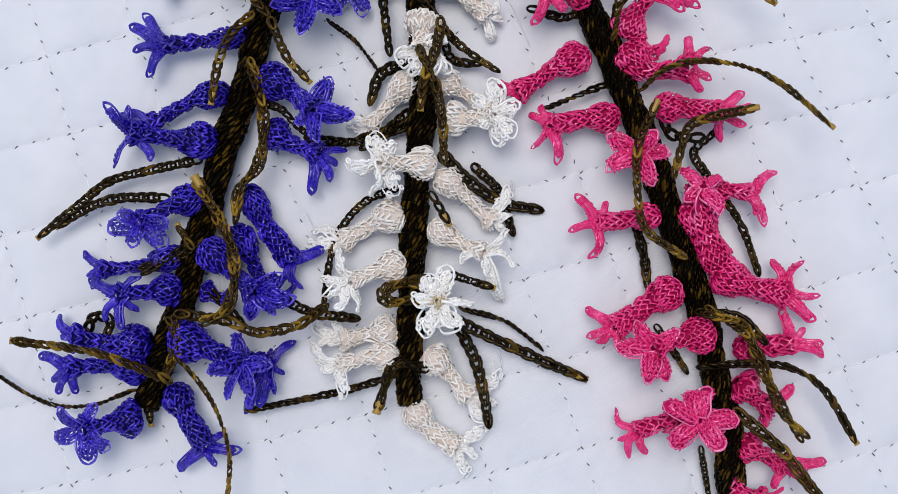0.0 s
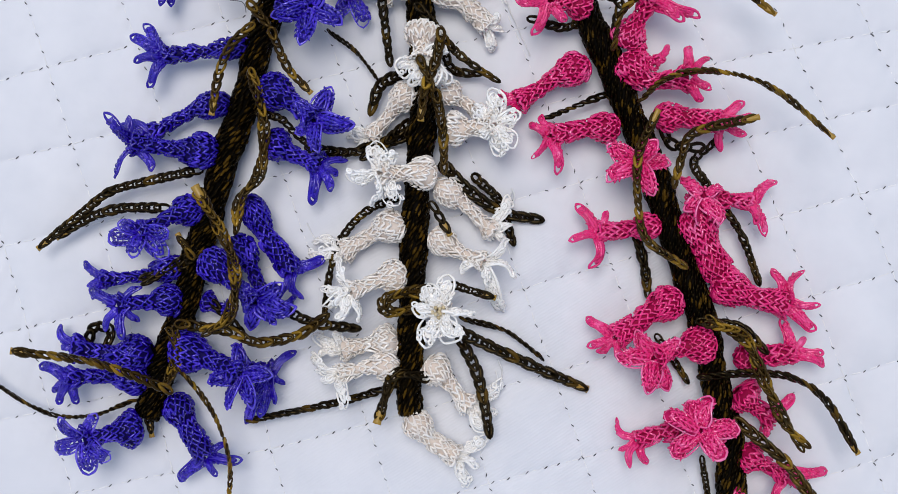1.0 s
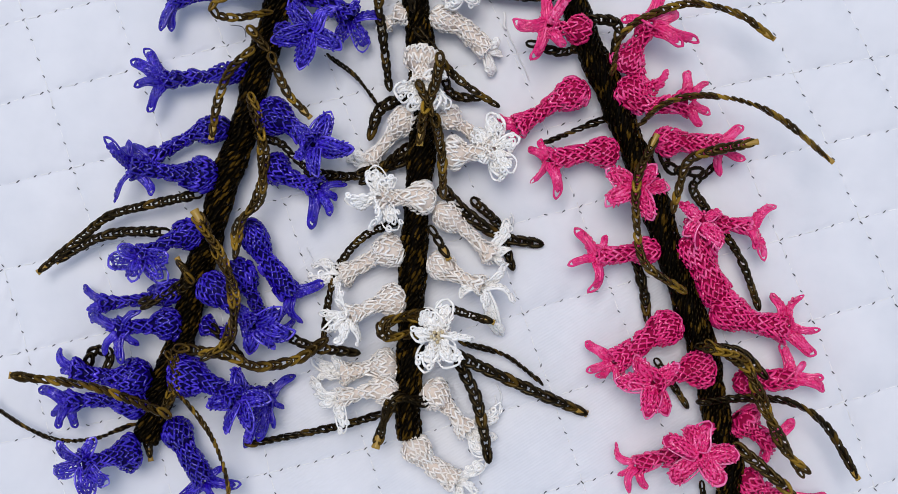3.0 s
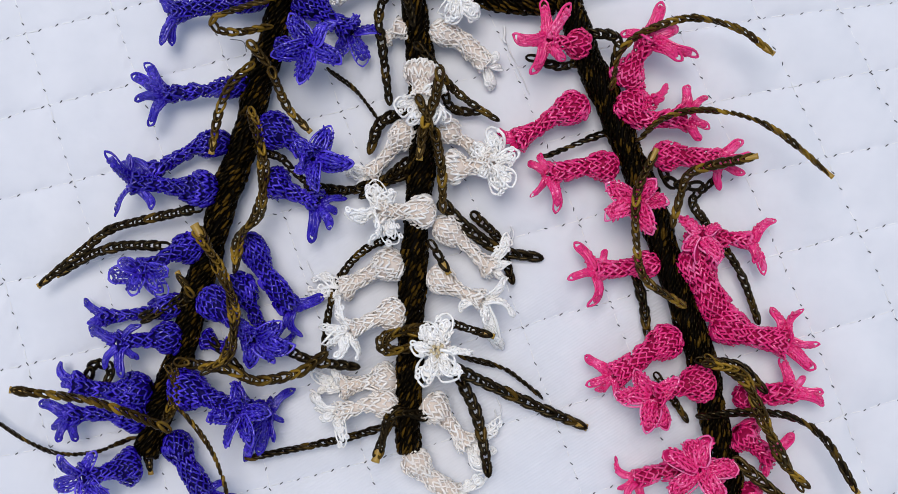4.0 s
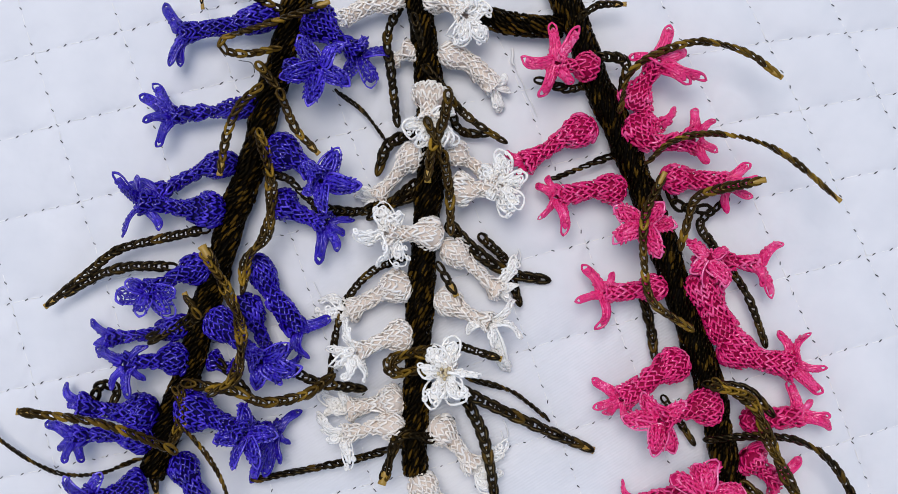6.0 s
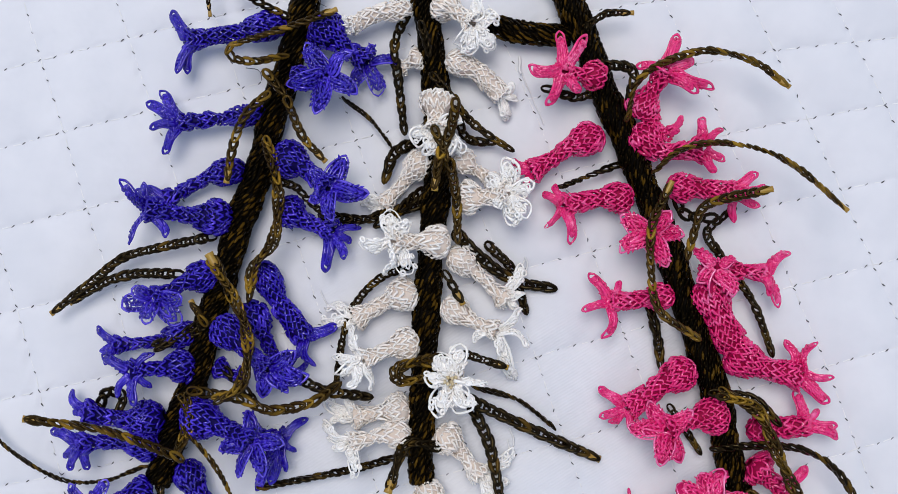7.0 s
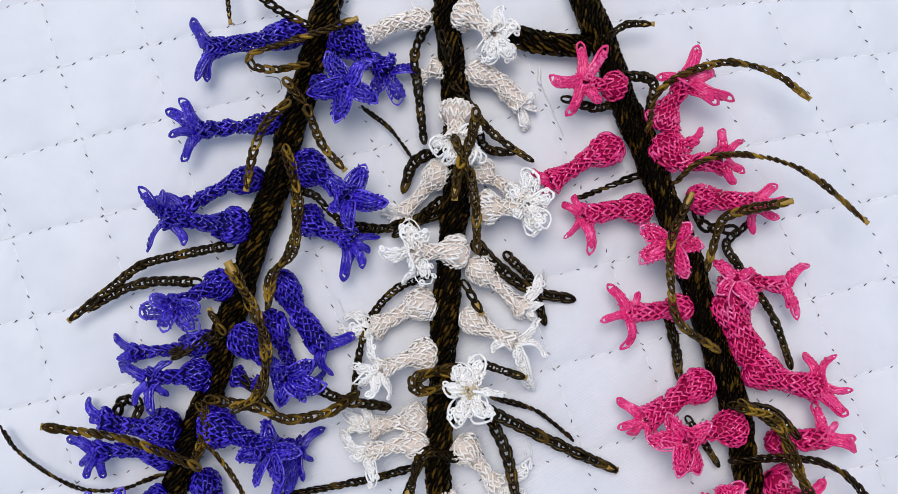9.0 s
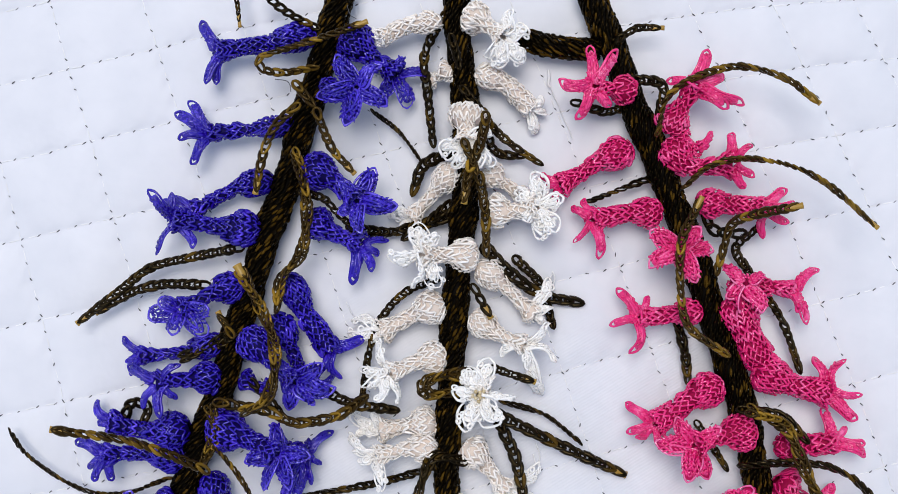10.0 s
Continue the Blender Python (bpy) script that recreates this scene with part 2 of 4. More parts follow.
def net(st, path, radius, w=1.68 * MM, h=1.32 * MM, thick=0.28 * MM, jitter=0.14):
    """Crochet rounds: wavy rings of thread whose crests are drawn through the round before, over a closed inner layer
    coloured as the shade between strands.
    """
    skin = Skin(path, radius)
    skin.core(st, thick * 1.9)
    rows = int(skin.length / h)
    drift, ph = rng.random() * 6, rng.random(4) * 6
    for i in range(rows + 1):
        arc = (i + 0.3) * h
        r = np.interp(arc, skin.s, radius)
        n = max(5, int(round(2 * math.pi * r / w)))
        drift += rng.normal(0, 0.5) / n
        wave = np.arange(n * 6) * 2 * np.pi / 6
        theta = (wave - (i % 2) * np.pi) / n + drift
        crest = np.arcsin(0.96 * np.sin(wave)) / 1.29
        uneven = np.repeat(rng.normal(0, jitter, n), 6)
        uneven = 0.5 * uneven + 0.25 * (np.roll(uneven, 2) + np.roll(uneven, -2))
        sway = 0.3 * np.sin(2 * theta + ph[0] + arc / (5 * MM)) + 0.2 * np.sin(3 * theta + ph[1] - arc / (3.2 * MM))
        lump = 0.28 * MM * np.sin(2 * theta + ph[2] + arc / (2.7 * MM)) * np.sin(arc / (2.1 * MM) + ph[3] + theta)
        p, o = skin.at(arc + h * (0.43 * crest * (1 + 1.6 * uneven) + 0.9 * uneven + sway), theta + (np.roll(uneven, 3) * 2.2 + 0.3 * np.sin(arc / (1.7 * MM) + 3 * theta)) / n, lump + thick * (0.55 * crest + 1.6 * uneven))
        st.tube(p, thick * (1 + 0.8 * uneven), 5, True, o)
        # the crest of each wave is pulled through to the next round
        top = np.arange(n) * 6 + 2
        along = np.stack([np.interp(arc, skin.s, skin.d[:, c]) for c in range(3)]) * h
        mid = 0.5 * (p[top] + p[top - 1])
        sink = o[top] * thick * 0.5
        st.bits(mid - along * 0.2 - sink, mid + along * 0.5 - sink + rng.normal(0, 0.06, (n, 3)) * h, o[top], thick * 1.05, 5, 0.55)


def twill(st, path, radius, thick=0.36 * MM):
    """A wrapped stem: short slanting strands laid side by side, each row shifted by half a strand."""
    skin = Skin(path, radius)
    skin.core(st, thick * 1.9, 9)
    h, A, B, O = 1.05 * MM, [], [], []
    for i in range(int(skin.length / h)):
        arc = i * h
        r = np.interp(arc, skin.s, radius)
        n = max(6, int(round(2 * math.pi * r / (1.5 * MM))))
        th = (np.arange(n) + 0.5 * (i % 2)) * 2 * np.pi / n + i * 0.05 + rng.normal(0, 0.05, n)
        a0 = arc + rng.normal(0, 0.16, n) * h
        lift = rng.normal(0, 0.25, n) * thick
        p0, o0 = skin.at(a0, th, lift)
        p1, o1 = skin.at(a0 + 2.4 * MM * (1 + rng.normal(0, 0.12, n)), th + (1.05 + rng.normal(0, 0.12, n)) * MM / r, lift)
        A.append(p0), B.append(p1), O.append(o0 + o1)
    A, B, O = np.vstack(A), np.vstack(B), np.vstack(O)
    st.bits(A, B, O, thick * (1 + rng.normal(0, 0.15, len(A))), 5, 0.6)


def petal(parent, mat, root, tip, width, lacy=False, curl=0.12, round_tip=False, edged=False):
    """One crocheted petal: loops of thread laid inside one another, tied across by short stitches."""
    root, tip = np.array(root), np.array(tip)
    d = tip - root
    L = np.linalg.norm(d)
    d = d / L
    up = unit(np.array([0, 0, 1.0]) + rng.normal(0, 0.42, 3) - d * 0.2)
    side = unit(np.cross(d, up))
    up = np.cross(side, d)
    st = Strands()
    bend = rng.normal(0, 0.2) * L

    def half(t):
        if lacy:
            shape = [0.55, 0.62, 0.85, 1.0, 0.95, 0.8, 0.55, 0.0]
        elif round_tip:
            shape = [0.62, 0.7, 0.9, 1.0, 1.0, 0.88, 0.6, 0.0]
        elif edged:
            shape = [0.75, 0.8, 0.98, 1.0, 0.85, 0.58, 0.34, 0.0]
        else:
            shape = [1.3, 1.3, 1.1, 0.88, 0.82, 0.82, 0.6, 0.0]
        return 0.5 * width * np.interp(t, [-0.05, 0.0, 0.18, 0.4, 0.62, 0.8, 0.93, 1.0], shape)

    def at(t, x, lift=0.0):
        z = curl * L * np.sin(np.pi * np.clip(t, 0, 1)) - curl * 0.5 * L * t**2 + lift - 0.55 * x**2 / width
        x = x + bend * t * t * (1 - t) * 2
        return root + np.multiply.outer(t * L, d) + np.multiply.outer(x, side) + np.multiply.outer(z, up)

    white = mat is LACE
    thick = (0.34 if white else 0.36) * MM
    a = np.linspace(0, 2 * np.pi, 31)[:-1]
    for sc in ((1.0, 0.6) if white else (1.0, 0.62, 0.3) if lacy else (1.0, 0.6, 0.25)):
        t = 0.5 - 0.5 * np.cos(a)
        knots = rng.normal(0, (0.17 if white else 0.05) * width, 7)
        wob = np.interp(np.arange(len(a)), np.arange(7) * 5, knots)
        reach = (0.94 if edged else 1.0) * (0.25 + 0.75 * sc ** 0.55)
        tt = -0.05 + t * (reach + 0.05)
        x = np.sign(np.sin(a)) * np.minimum(half(t) * sc, width * sc * 1.1 * np.abs(np.sin(a)) + 0.02 * width)
        lift = rng.normal(0, 0.15 * MM) + (1 - sc) * 0.3 * MM + (0.35 * MM * np.sin(a * 3 + knots[0] * 9e3) if white else 0)
        st.tube(at(tt, x + wob * np.sin(a) ** 2, lift), thick * (0.82 if edged and sc == 1.0 else 1) * (1 + 0.15 * rng.normal()) * (1 + 0.18 * np.sin(a * 5 + knots[1] * 9e3)), 6, True, up, slot=2 if edged and sc == 1.0 else 0)
    n = int(L / (0.9 * MM))
    b = np.linspace(0, 2 * np.pi, 11)[:-1]
    if white:
        # eyelets inside and small picot loops along the edge
        for q in range(max(5, int(1.1 * n))):
            edge = q % 3 == 2
            t1, x1 = (rng.uniform(0.35, 0.95), rng.choice([-1.05, 1.05])) if edge else (rng.uniform(0.0, 0.8), rng.uniform(-0.6, 0.6))
            rad = rng.uniform(0.4, 0.65) * MM if edge else rng.uniform(0.5, 0.9) * MM
            st.tube(at(t1 + np.cos(b) * rad * 1.25 / L, x1 * half(t1) + np.sin(b) * rad, rng.uniform(-0.1, 0.6) * MM * (1 + 0.6 * np.cos(b + x1))), thick * rng.uniform(0.8, 1.1), 6, True, up)
    if not (lacy and not white):
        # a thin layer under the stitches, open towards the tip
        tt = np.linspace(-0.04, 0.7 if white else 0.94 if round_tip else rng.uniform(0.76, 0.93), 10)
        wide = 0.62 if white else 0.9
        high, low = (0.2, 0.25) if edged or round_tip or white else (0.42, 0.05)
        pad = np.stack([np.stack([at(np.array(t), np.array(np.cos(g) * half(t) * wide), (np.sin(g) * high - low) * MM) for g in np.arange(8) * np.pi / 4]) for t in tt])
        # edged petals get the darker copy, painted shade behind their stitches
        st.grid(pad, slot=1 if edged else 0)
    A, B = [], []
    for t in np.arange(0.0, 0.5 if white else 0.72, (1.7 if white else 1.35) * MM / L):
        cols = max(1, int(round(2 * half(t) / (1.6 * MM))))
        for q in range(cols):
            x = (q + 0.5 - cols / 2) * 2 * half(t) / cols
            for sg in (-1, 1):
                A.append(at(np.array(t), np.array(x), 0.22 * MM))
                B.append(at(np.array(t + 1.45 * MM / L), np.array(x + sg * 0.95 * half(t) / cols), 0.27 * MM))
    loose = (0.25 if white else 0.1) * MM
    A, B = np.array(A) + rng.normal(0, loose, (len(A), 3)), np.array(B) + rng.normal(0, loose, (len(B), 3))
    st.bits(A, B, np.broadcast_to(up, A.shape), thick * (0.9 + rng.normal(0, 0.1, len(A))), 5, 0.6)
    return part("petal", st, [mat] if mat is LACE else [mat, GAP_SHADE[mat.name], EDGE[mat.name]], parent)


def floret(spray, mat, base, middle, mouth, radius, tips, neck=0.47, flare=0.82, wide=0.29, heart=None, openwork=False):
    """A crocheted bell on the stem: a round bulb that narrows to a neck and opens into petals."""
    lacy = mat is CREAM
    P = [np.array(q) * MM for q in (base, middle, mouth)]
    path = spline(P, 0.7 * MM)
    s = np.linspace(0, 1, len(path))
    r = radius * MM
    prof = r * np.interp(s, [0, 0.04, 0.12, 0.23, 0.34, 0.47, 0.63, 0.85, 1.0], [0.4, 0.72, 0.97, 1.0, 0.88, 0.47 * neck + 0.26, 0.9 * neck, 0.92 * neck + 0.06, 0.95 * flare]) - 0.28 * MM
    prof = np.maximum(prof * (1 + 0.03 * np.sin(s * 17 + radius)), 0.9 * MM)
    st = Strands()
    net(st, path, prof, thick=(0.25 if lacy else 0.29) * MM, jitter=0.38 if lacy else 0.32)
    ob = part("floret", st, [mat, GAP_SHADE[mat.name]], spray)
    m = P[2]
    for tip in tips:
        q = np.array(tip) * MM
        if wide < 0.4:
            q = m + (q - m) * 0.94
        L = np.linalg.norm(q - m)
        wd = wide * (1.08 if lacy else 1.0)
        root = m + (q - m) * (min(0.3, 1.3 * MM / L) if wide > 0.45 else min(0.2, 0.3 * r / L))
        petal(ob, LACE if lacy else mat, root, q, min(5.2 * MM if wide > 0.4 else 3.1 * MM, max(1.6 * MM, 0.95 * wd * L)), lacy or openwork, 0.04 + 0.2 * rng.random(), wide > 0.6, wide > 0.45 and not lacy)
    # the rim, a ring of short stitches round the opening
    ring = Strands()
    ax = unit(P[2] - P[1]) * 0.45 + unit(np.mean([np.array(t) * MM - m for t in tips], axis=0)) * 0.2 + np.array([0, 0, 0.5])
    ax = unit(ax)
    e1 = unit(np.cross(ax, [0.3, 0.9, 0.1]))
    e2 = np.cross(ax, e1)
    rr = min(r * 0.55, 2.6 * MM)
    for q in range(2):
        th = np.arange(14) * 2 * np.pi / 14 + q * 0.2
        o = e1[None] * np.cos(th)[:, None] + e2[None] * np.sin(th)[:, None]
        th2 = th + 0.3
        o2 = e1[None] * np.cos(th2)[:, None] + e2[None] * np.sin(th2)[:, None]
        rad = rr * (0.75 + 0.3 * q)
        ring.bits(m + o * rad, m + o2 * rad * 1.3 + ax * 0.3 * MM, np.broadcast_to(ax, o.shape), (0.27 if lacy else 0.36) * MM)
    part("rim", ring, [LACE if lacy else mat], ob)
    if heart:
        pad = Strands()
        th = np.arange(9) * 2.4
        o = (e1[None] * np.cos(th)[:, None] + e2[None] * np.sin(th)[:, None]) * (np.sqrt(np.arange(9) / 9) * 1.9 * MM)[:, None] + ax * 0.9 * MM
        pad.bits(m + o - e1 * 0.5 * MM, m + o + e1 * 0.5 * MM, np.broadcast_to(ax, o.shape), 0.55 * MM)
        part("heart", pad, [heart], ob, "pale straw-coloured flower centre")
    return ob


def stalk(spray, points, radius, name="stem", label=""):
    path = spline(np.array(points) * MM, 1.2 * MM)
    s = np.linspace(0, 1, len(path))
    prof = 0.9 * radius * MM * (1 + 0.06 * np.sin(s * 31) + 0.07 * np.sin(s * 83 + 1) + 0.04 * np.sin(s * 190))
    prof[0] *= 0.7
    prof[-1] *= 0.7
    st = Strands()
    twill(st, path, prof)
    return part(name, st, [BROWN, BROWN_INNER], spray, label)


def chain(st, line, width, roll, twist):
    """Loops of thread drawn through one another along a line."""
    pitch = 1.08 * width * MM
    path = spline(line, pitch)
    d, u, v = frames_along(path)
    a = np.linspace(0, 2 * np.pi, 13)[:-1]
    ph = rng.random() * 6
    w = width * MM
    n = len(path)
    for i in range(n):
        ang = radians(roll) + twist * math.sin(i * 0.45 + ph) + rng.normal(0, 0.12)
        out = u[i] * math.cos(ang) + v[i] * math.sin(ang)
        side = np.cross(d[i], out)
        taper = 1.0 - 0.25 * (i / max(1, n - 1)) ** 3
        t = -np.cos(a)
        x = np.sin(a) * (0.395 - 0.11 * t) * w * taper * (1 + 0.08 * rng.normal())
        z = 0.2 * w * np.sin(t * 1.5)
        loop = path[i] + np.multiply.outer(t * pitch * (0.8 + 0.06 * rng.normal()), d[i]) + np.multiply.outer(x, side) + np.multiply.outer(z, out)
        st.tube(loop, 0.195 * w * (1 + 0.12 * rng.normal()) * (1 - 0.15 * np.cos(2 * a)), 6, True, out)


def leaf(spray, points, width=2.1, roll=0.0, tip=0, twist=0.35, tone=None):
    """A narrow leaf: a chain of thread loops drawn through one another. tip: 1 amber cut end at the last point, -1 at the first."""
    st = Strands()
    line = np.array(points) * MM
    width *= 1.13
    if width > 3.1:
        # a broad leaf is two chains wound loosely round one another
        fine = spline(line, 1.5 * MM)
        d, u, v = frames_along(fine)
        turn = np.arange(len(fine)) * 0.42 + rng.random() * 6
        for sg in (1, -1):
            chain(st, fine + sg * width * 0.22 * MM * (v * np.cos(turn)[:, None] + 0.7 * u * np.sin(turn)[:, None]), width * 0.56, roll, twist)
    else:
        chain(st, line, width, roll, twist)
    ob = part("leaf", st, [tone or LEAF], spray)
    path = spline(line, 0.92 * width * MM)
    d = frames_along(path)[0]
    w = width * MM
    if tip:
        e, dirn = (path[-1], d[-1]) if tip == 1 else (path[0], -d[0])
        cut = Strands()
        L = 2.8 * MM
        line = e + np.multiply.outer(np.array([-0.3, 0.0, 0.4, 0.8, 1.0, 1.02]) * L, dirn)
        cut.tube(line, np.array([0.3, 0.36, 0.30, 0.36, 0.38, 0.05]) * w * 1.0, 8, False, (0.1, 0.1, 1), 0.6)
        part("cut_end", cut, [AMBER], ob, "amber glued cut thread end")
    return ob


def loose_thread(points, thickness, mat, label):
    st = Strands()
    st.tube(spline(np.array(points) * MM, 0.8 * MM), thickness * MM, 6)
    ob = new("loose_thread", st.mesh("loose_thread", [mat]))
    return tagged(ob, label, "thread")


def spray(label):
    e = new("flower_spray")
    e.empty_display_size = 0.01
    return tagged(e, label, "crochet flower", "crocheted flower sprays")


# ---- the quilted cloth ----
# seam lattice: column i, row j to a place on the cloth, in millimetres
def seam_point(i, j):
    q = (1, i, j, i * i, i * j, j * j, i**3, i * i * j, i * j * j, j**3)
    return tuple(sum(a * b for a, b in zip(c, q)) for c in (SEAM_X, SEAM_Y))


SEAM_X = (-143.48, 24.807, 5.9116, -0.08104, 0.52538, 0.24875, -0.0036799, -0.036203, 0.012529, -0.028246)
SEAM_Y = (66.832, 6.403, -19.834, 0.013369, 0.079898, -0.58045, -0.021071, 0.051666, -0.035289, 0.034195)


def lattice(x, y):
    """Back from a place on the cloth to column and row, by a few Newton steps."""
    i, j = (x + 170) / 25.0, (70 - y) / 22.5
    for _ in range(9):
        X, Y = seam_point(i, j)
        (a, c), (b, d) = [[(p - q) / 0.02 for p, q in zip(seam_point(i + u, j + v), seam_point(i - u, j - v))] for u, v in ((0.01, 0), (0, 0.01))]
        det = a * d - b * c
        i, j = i + np.clip((d * (x - X) - b * (y - Y)) / det, -1, 1), j + np.clip((a * (y - Y) - c * (x - X)) / det, -1, 1)
    return i, j


def puff(x, y):
    """Height of the padded cloth in millimetres: low along the seams, full between them, with slack folds."""
    x, y = np.asarray(x, float), np.asarray(y, float)
    cx, cy = np.clip(x, -150, 150), np.clip(y, -95, 110)
    i, j = lattice(cx, cy)
    i, j = i + (x - cx) / 26, j - (y - cy) / 23
    s = np.abs(np.sin(np.pi * i) * np.sin(np.pi * j))
    pad = 0.75 * s**0.7 - 0.1
    seam = np.minimum(np.abs(np.sin(np.pi * i)), np.abs(np.sin(np.pi * j)))
    tuck = 0.13 * np.exp(-seam / 0.3) * np.sin(7.1 * np.pi * (i + j) + 2 * np.sin(i * 3.1)) * (seam > 0.02)
    slack = 0.25 * np.sin(x / 23 + 1.3 * np.sin(y / 31)) * np.sin(y / 19 + 0.8)
    pad -= 0.12 * np.exp(-((seam / 0.13) ** 2))
    return pad + tuck + slack * np.clip(s * 2, 0, 1)


def cloth():
    xs = np.concatenate([np.linspace(-520, -190, 14)[:-1], np.linspace(-190, 190, 600), np.linspace(190, 520, 14)[1:]])
    ys = np.concatenate([np.linspace(-420, -120, 14)[:-1], np.linspace(-120, 150, 430), np.linspace(150, 450, 14)[1:]])
    X, Y = np.meshgrid(xs, ys)
    Z = puff(X, Y)
    far = np.clip((np.maximum(np.abs(X) - 170, np.abs(Y - 15) - 120)) / 40, 0, 1)
    Z = Z * (1 - far) + 1.2 * far
    top = np.stack([X, Y, Z], -1).reshape(-1, 3) * MM
    nx, ny = len(xs), len(ys)
    a = (np.arange(ny - 1)[:, None] * nx + np.arange(nx - 1)[None]).ravel()
    st = Strands()
    st.v.append(top)
    st.f.append(np.stack([a, a + 1, a + nx + 1, a + nx], -1))
    st.mat.append(np.zeros(len(a)))
    st.n = len(top)
    # underside and hem, 12 mm thick
    rim = np.concatenate([np.arange(nx), np.arange(1, ny) * nx + nx - 1, (ny - 1) * nx + np.arange(nx - 2, -1, -1), np.arange(ny - 2, 0, -1) * nx])
    low = top[rim].copy()
    low[:, 2] = -0.012
    st.v.append(low)
    k = len(rim)
    ids = np.arange(k)
    st.f.append(np.stack([rim, st.n + ids, st.n + (ids + 1) % k, np.roll(rim, -1)], -1))
    st.mat.append(np.zeros(k))
    st.n += k
    ob = new("quilted_cloth", st.mesh("quilted_cloth", [SATIN]))
    return tagged(ob, "white satin quilted cloth stitched in puffed squares", "quilted cloth", kind="structure")


CLOTH = cloth()



# ---- violet-blue spray ----
blue = spray("violet-blue crocheted flower spray with dark brown stem lying on quilted cloth")
stalk(blue, [(-41.2, 97, 7), (-45.6, 81.4, 7), (-49, 67.3, 7), (-52.2, 57.9, 7), (-56.2, 40.8, 7), (-60.8, 28.3, 7), (-64.7, 14.2, 7), (-68.6, 1.7, 7), (-71.2, -9.2, 7), (-74.3, -20.1, 7), (-78.7, -31.1, 7), (-82.6, -43.9, 7)], 3.8)
floret(blue, BLUE, (-54, 57.8, 8), (-64.4, 56, 8.5), (-77.5, 54.7, 9), 3.1, [(-84.1, 64.2, 7.2), (-87.3, 60.4, 9), (-85.6, 52.7, 10.8), (-82.7, 45.8, 8.1)], neck=0.7)
floret(blue, BLUE, (-59.5, 42.2, 8), (-68.6, 40.5, 7), (-81.3, 34.1, 6), 3.8, [(-91.2, 36.7, 4.2), (-87.6, 37.4, 6), (-84.8, 30.5, 7.8)])
floret(blue, BLUE, (-62.6, 29, 8), (-72, 28.9, 9), (-85.4, 31.1, 10), 4.9, [(-92.3, 38, 17), (-86.7, 38.3, 11), (-90.4, 20.9, 12.8), (-80.3, 22.9, 10.1), (-89.1, 34, 11.9)])
floret(blue, BLUE, (-66.8, 13.4, 8), (-73.3, 11.8, 9), (-83.4, 6.7, 10), 4.4, [(-92.5, 4, 10.2), (-89.4, 9.1, 12), (-85.1, -0.2, 13.8), (-75.4, -0.2, 11.1), (-75, 7.1, 12.9)], wide=0.56, openwork=True)
floret(blue, BLUE, (-71.9, -1.7, 8), (-83.4, -4.8, 7), (-94.6, -6.1, 6), 3.5, [(-100.7, -1.1, 5.2), (-99, -7.7, 7), (-96.9, -11.5, 8.8)])
floret(blue, BLUE, (-72.6, -11.5, 8), (-78, -11.6, 10), (-89.1, -12.9, 12), 4.4, [(-98.1, -8.4, 10.2), (-92.9, -20.2, 12), (-87.5, -22.5, 13.8), (-83.5, -17.6, 11.1), (-82.7, -7.5, 12.9)])
floret(blue, BLUE, (-80.8, -24.8, 8), (-88.7, -26.4, 7.5), (-102.1, -25.1, 7), 5.2, [(-107.7, -18.4, 5.2), (-106.1, -24.1, 7), (-103.5, -28.6, 8.8)])
floret(blue, BLUE, (-81.3, -34.1, 8), (-92.2, -32.4, 9), (-102.8, -32.4, 10), 4.1, [(-112.2, -29.1, 8.2), (-107.7, -36.7, 10), (-105.3, -39.9, 11.8), (-100.7, -40.2, 9.1)])
floret(blue, BLUE, (-83.5, -46.2, 8), (-89.5, -47, 10.5), (-98, -48.9, 13), 5.2, [(-106.7, -52, 11.2), (-96.8, -58.9, 13), (-104.4, -42.3, 14.8), (-95.2, -41.4, 12.1), (-90.1, -54.2, 13.9)], openwork=True, wide=0.5)
floret(blue, BLUE, (-75.4, -37.5, 8), (-71.4, -45.7, 8.5), (-66.1, -53.9, 9), 4.2, [(-74, -62, 7.2), (-55.7, -55, 9), (-62.7, -59.3, 10.8), (-60.6, -50.4, 8.1)], neck=0.8)
floret(blue, BLUE, (-50.9, 46.1, 8), (-43.8, 43, 11.5), (-36, 36.4, 15), 5.5, [(-31.3, 46.1, 13.2), (-24.7, 35.2, 15), (-34.7, 27.4, 16.8), (-41.6, 33, 14.1), (-41.4, 41.2, 15.9)], wide=0.5)
floret(blue, BLUE, (-50.1, 32.5, 8), (-43.4, 28.5, 8), (-35.7, 25.4, 8), 4.7, [(-27.6, 26.8, 6.2), (-37.1, 13.7, 8), (-31.9, 17.5, 9.8), (-30.3, 22, 7.1)])
floret(blue, BLUE, (-55.4, 16.5, 8), (-49.3, 4.8, 7.5), (-43.1, -3.7, 7), 3.9, [(-33.6, -0.2, 5.2), (-40.5, -12, 7), (-44.9, -9.2, 8.8)], neck=0.85)
floret(blue, BLUE, (-59, 5.6, 8), (-54.5, -2.2, 7), (-49.2, -13.9, 6), 4.2, [(-41.6, -10.9, 4.2), (-44.5, -6.9, 6), (-41.9, -15.4, 7.8)])
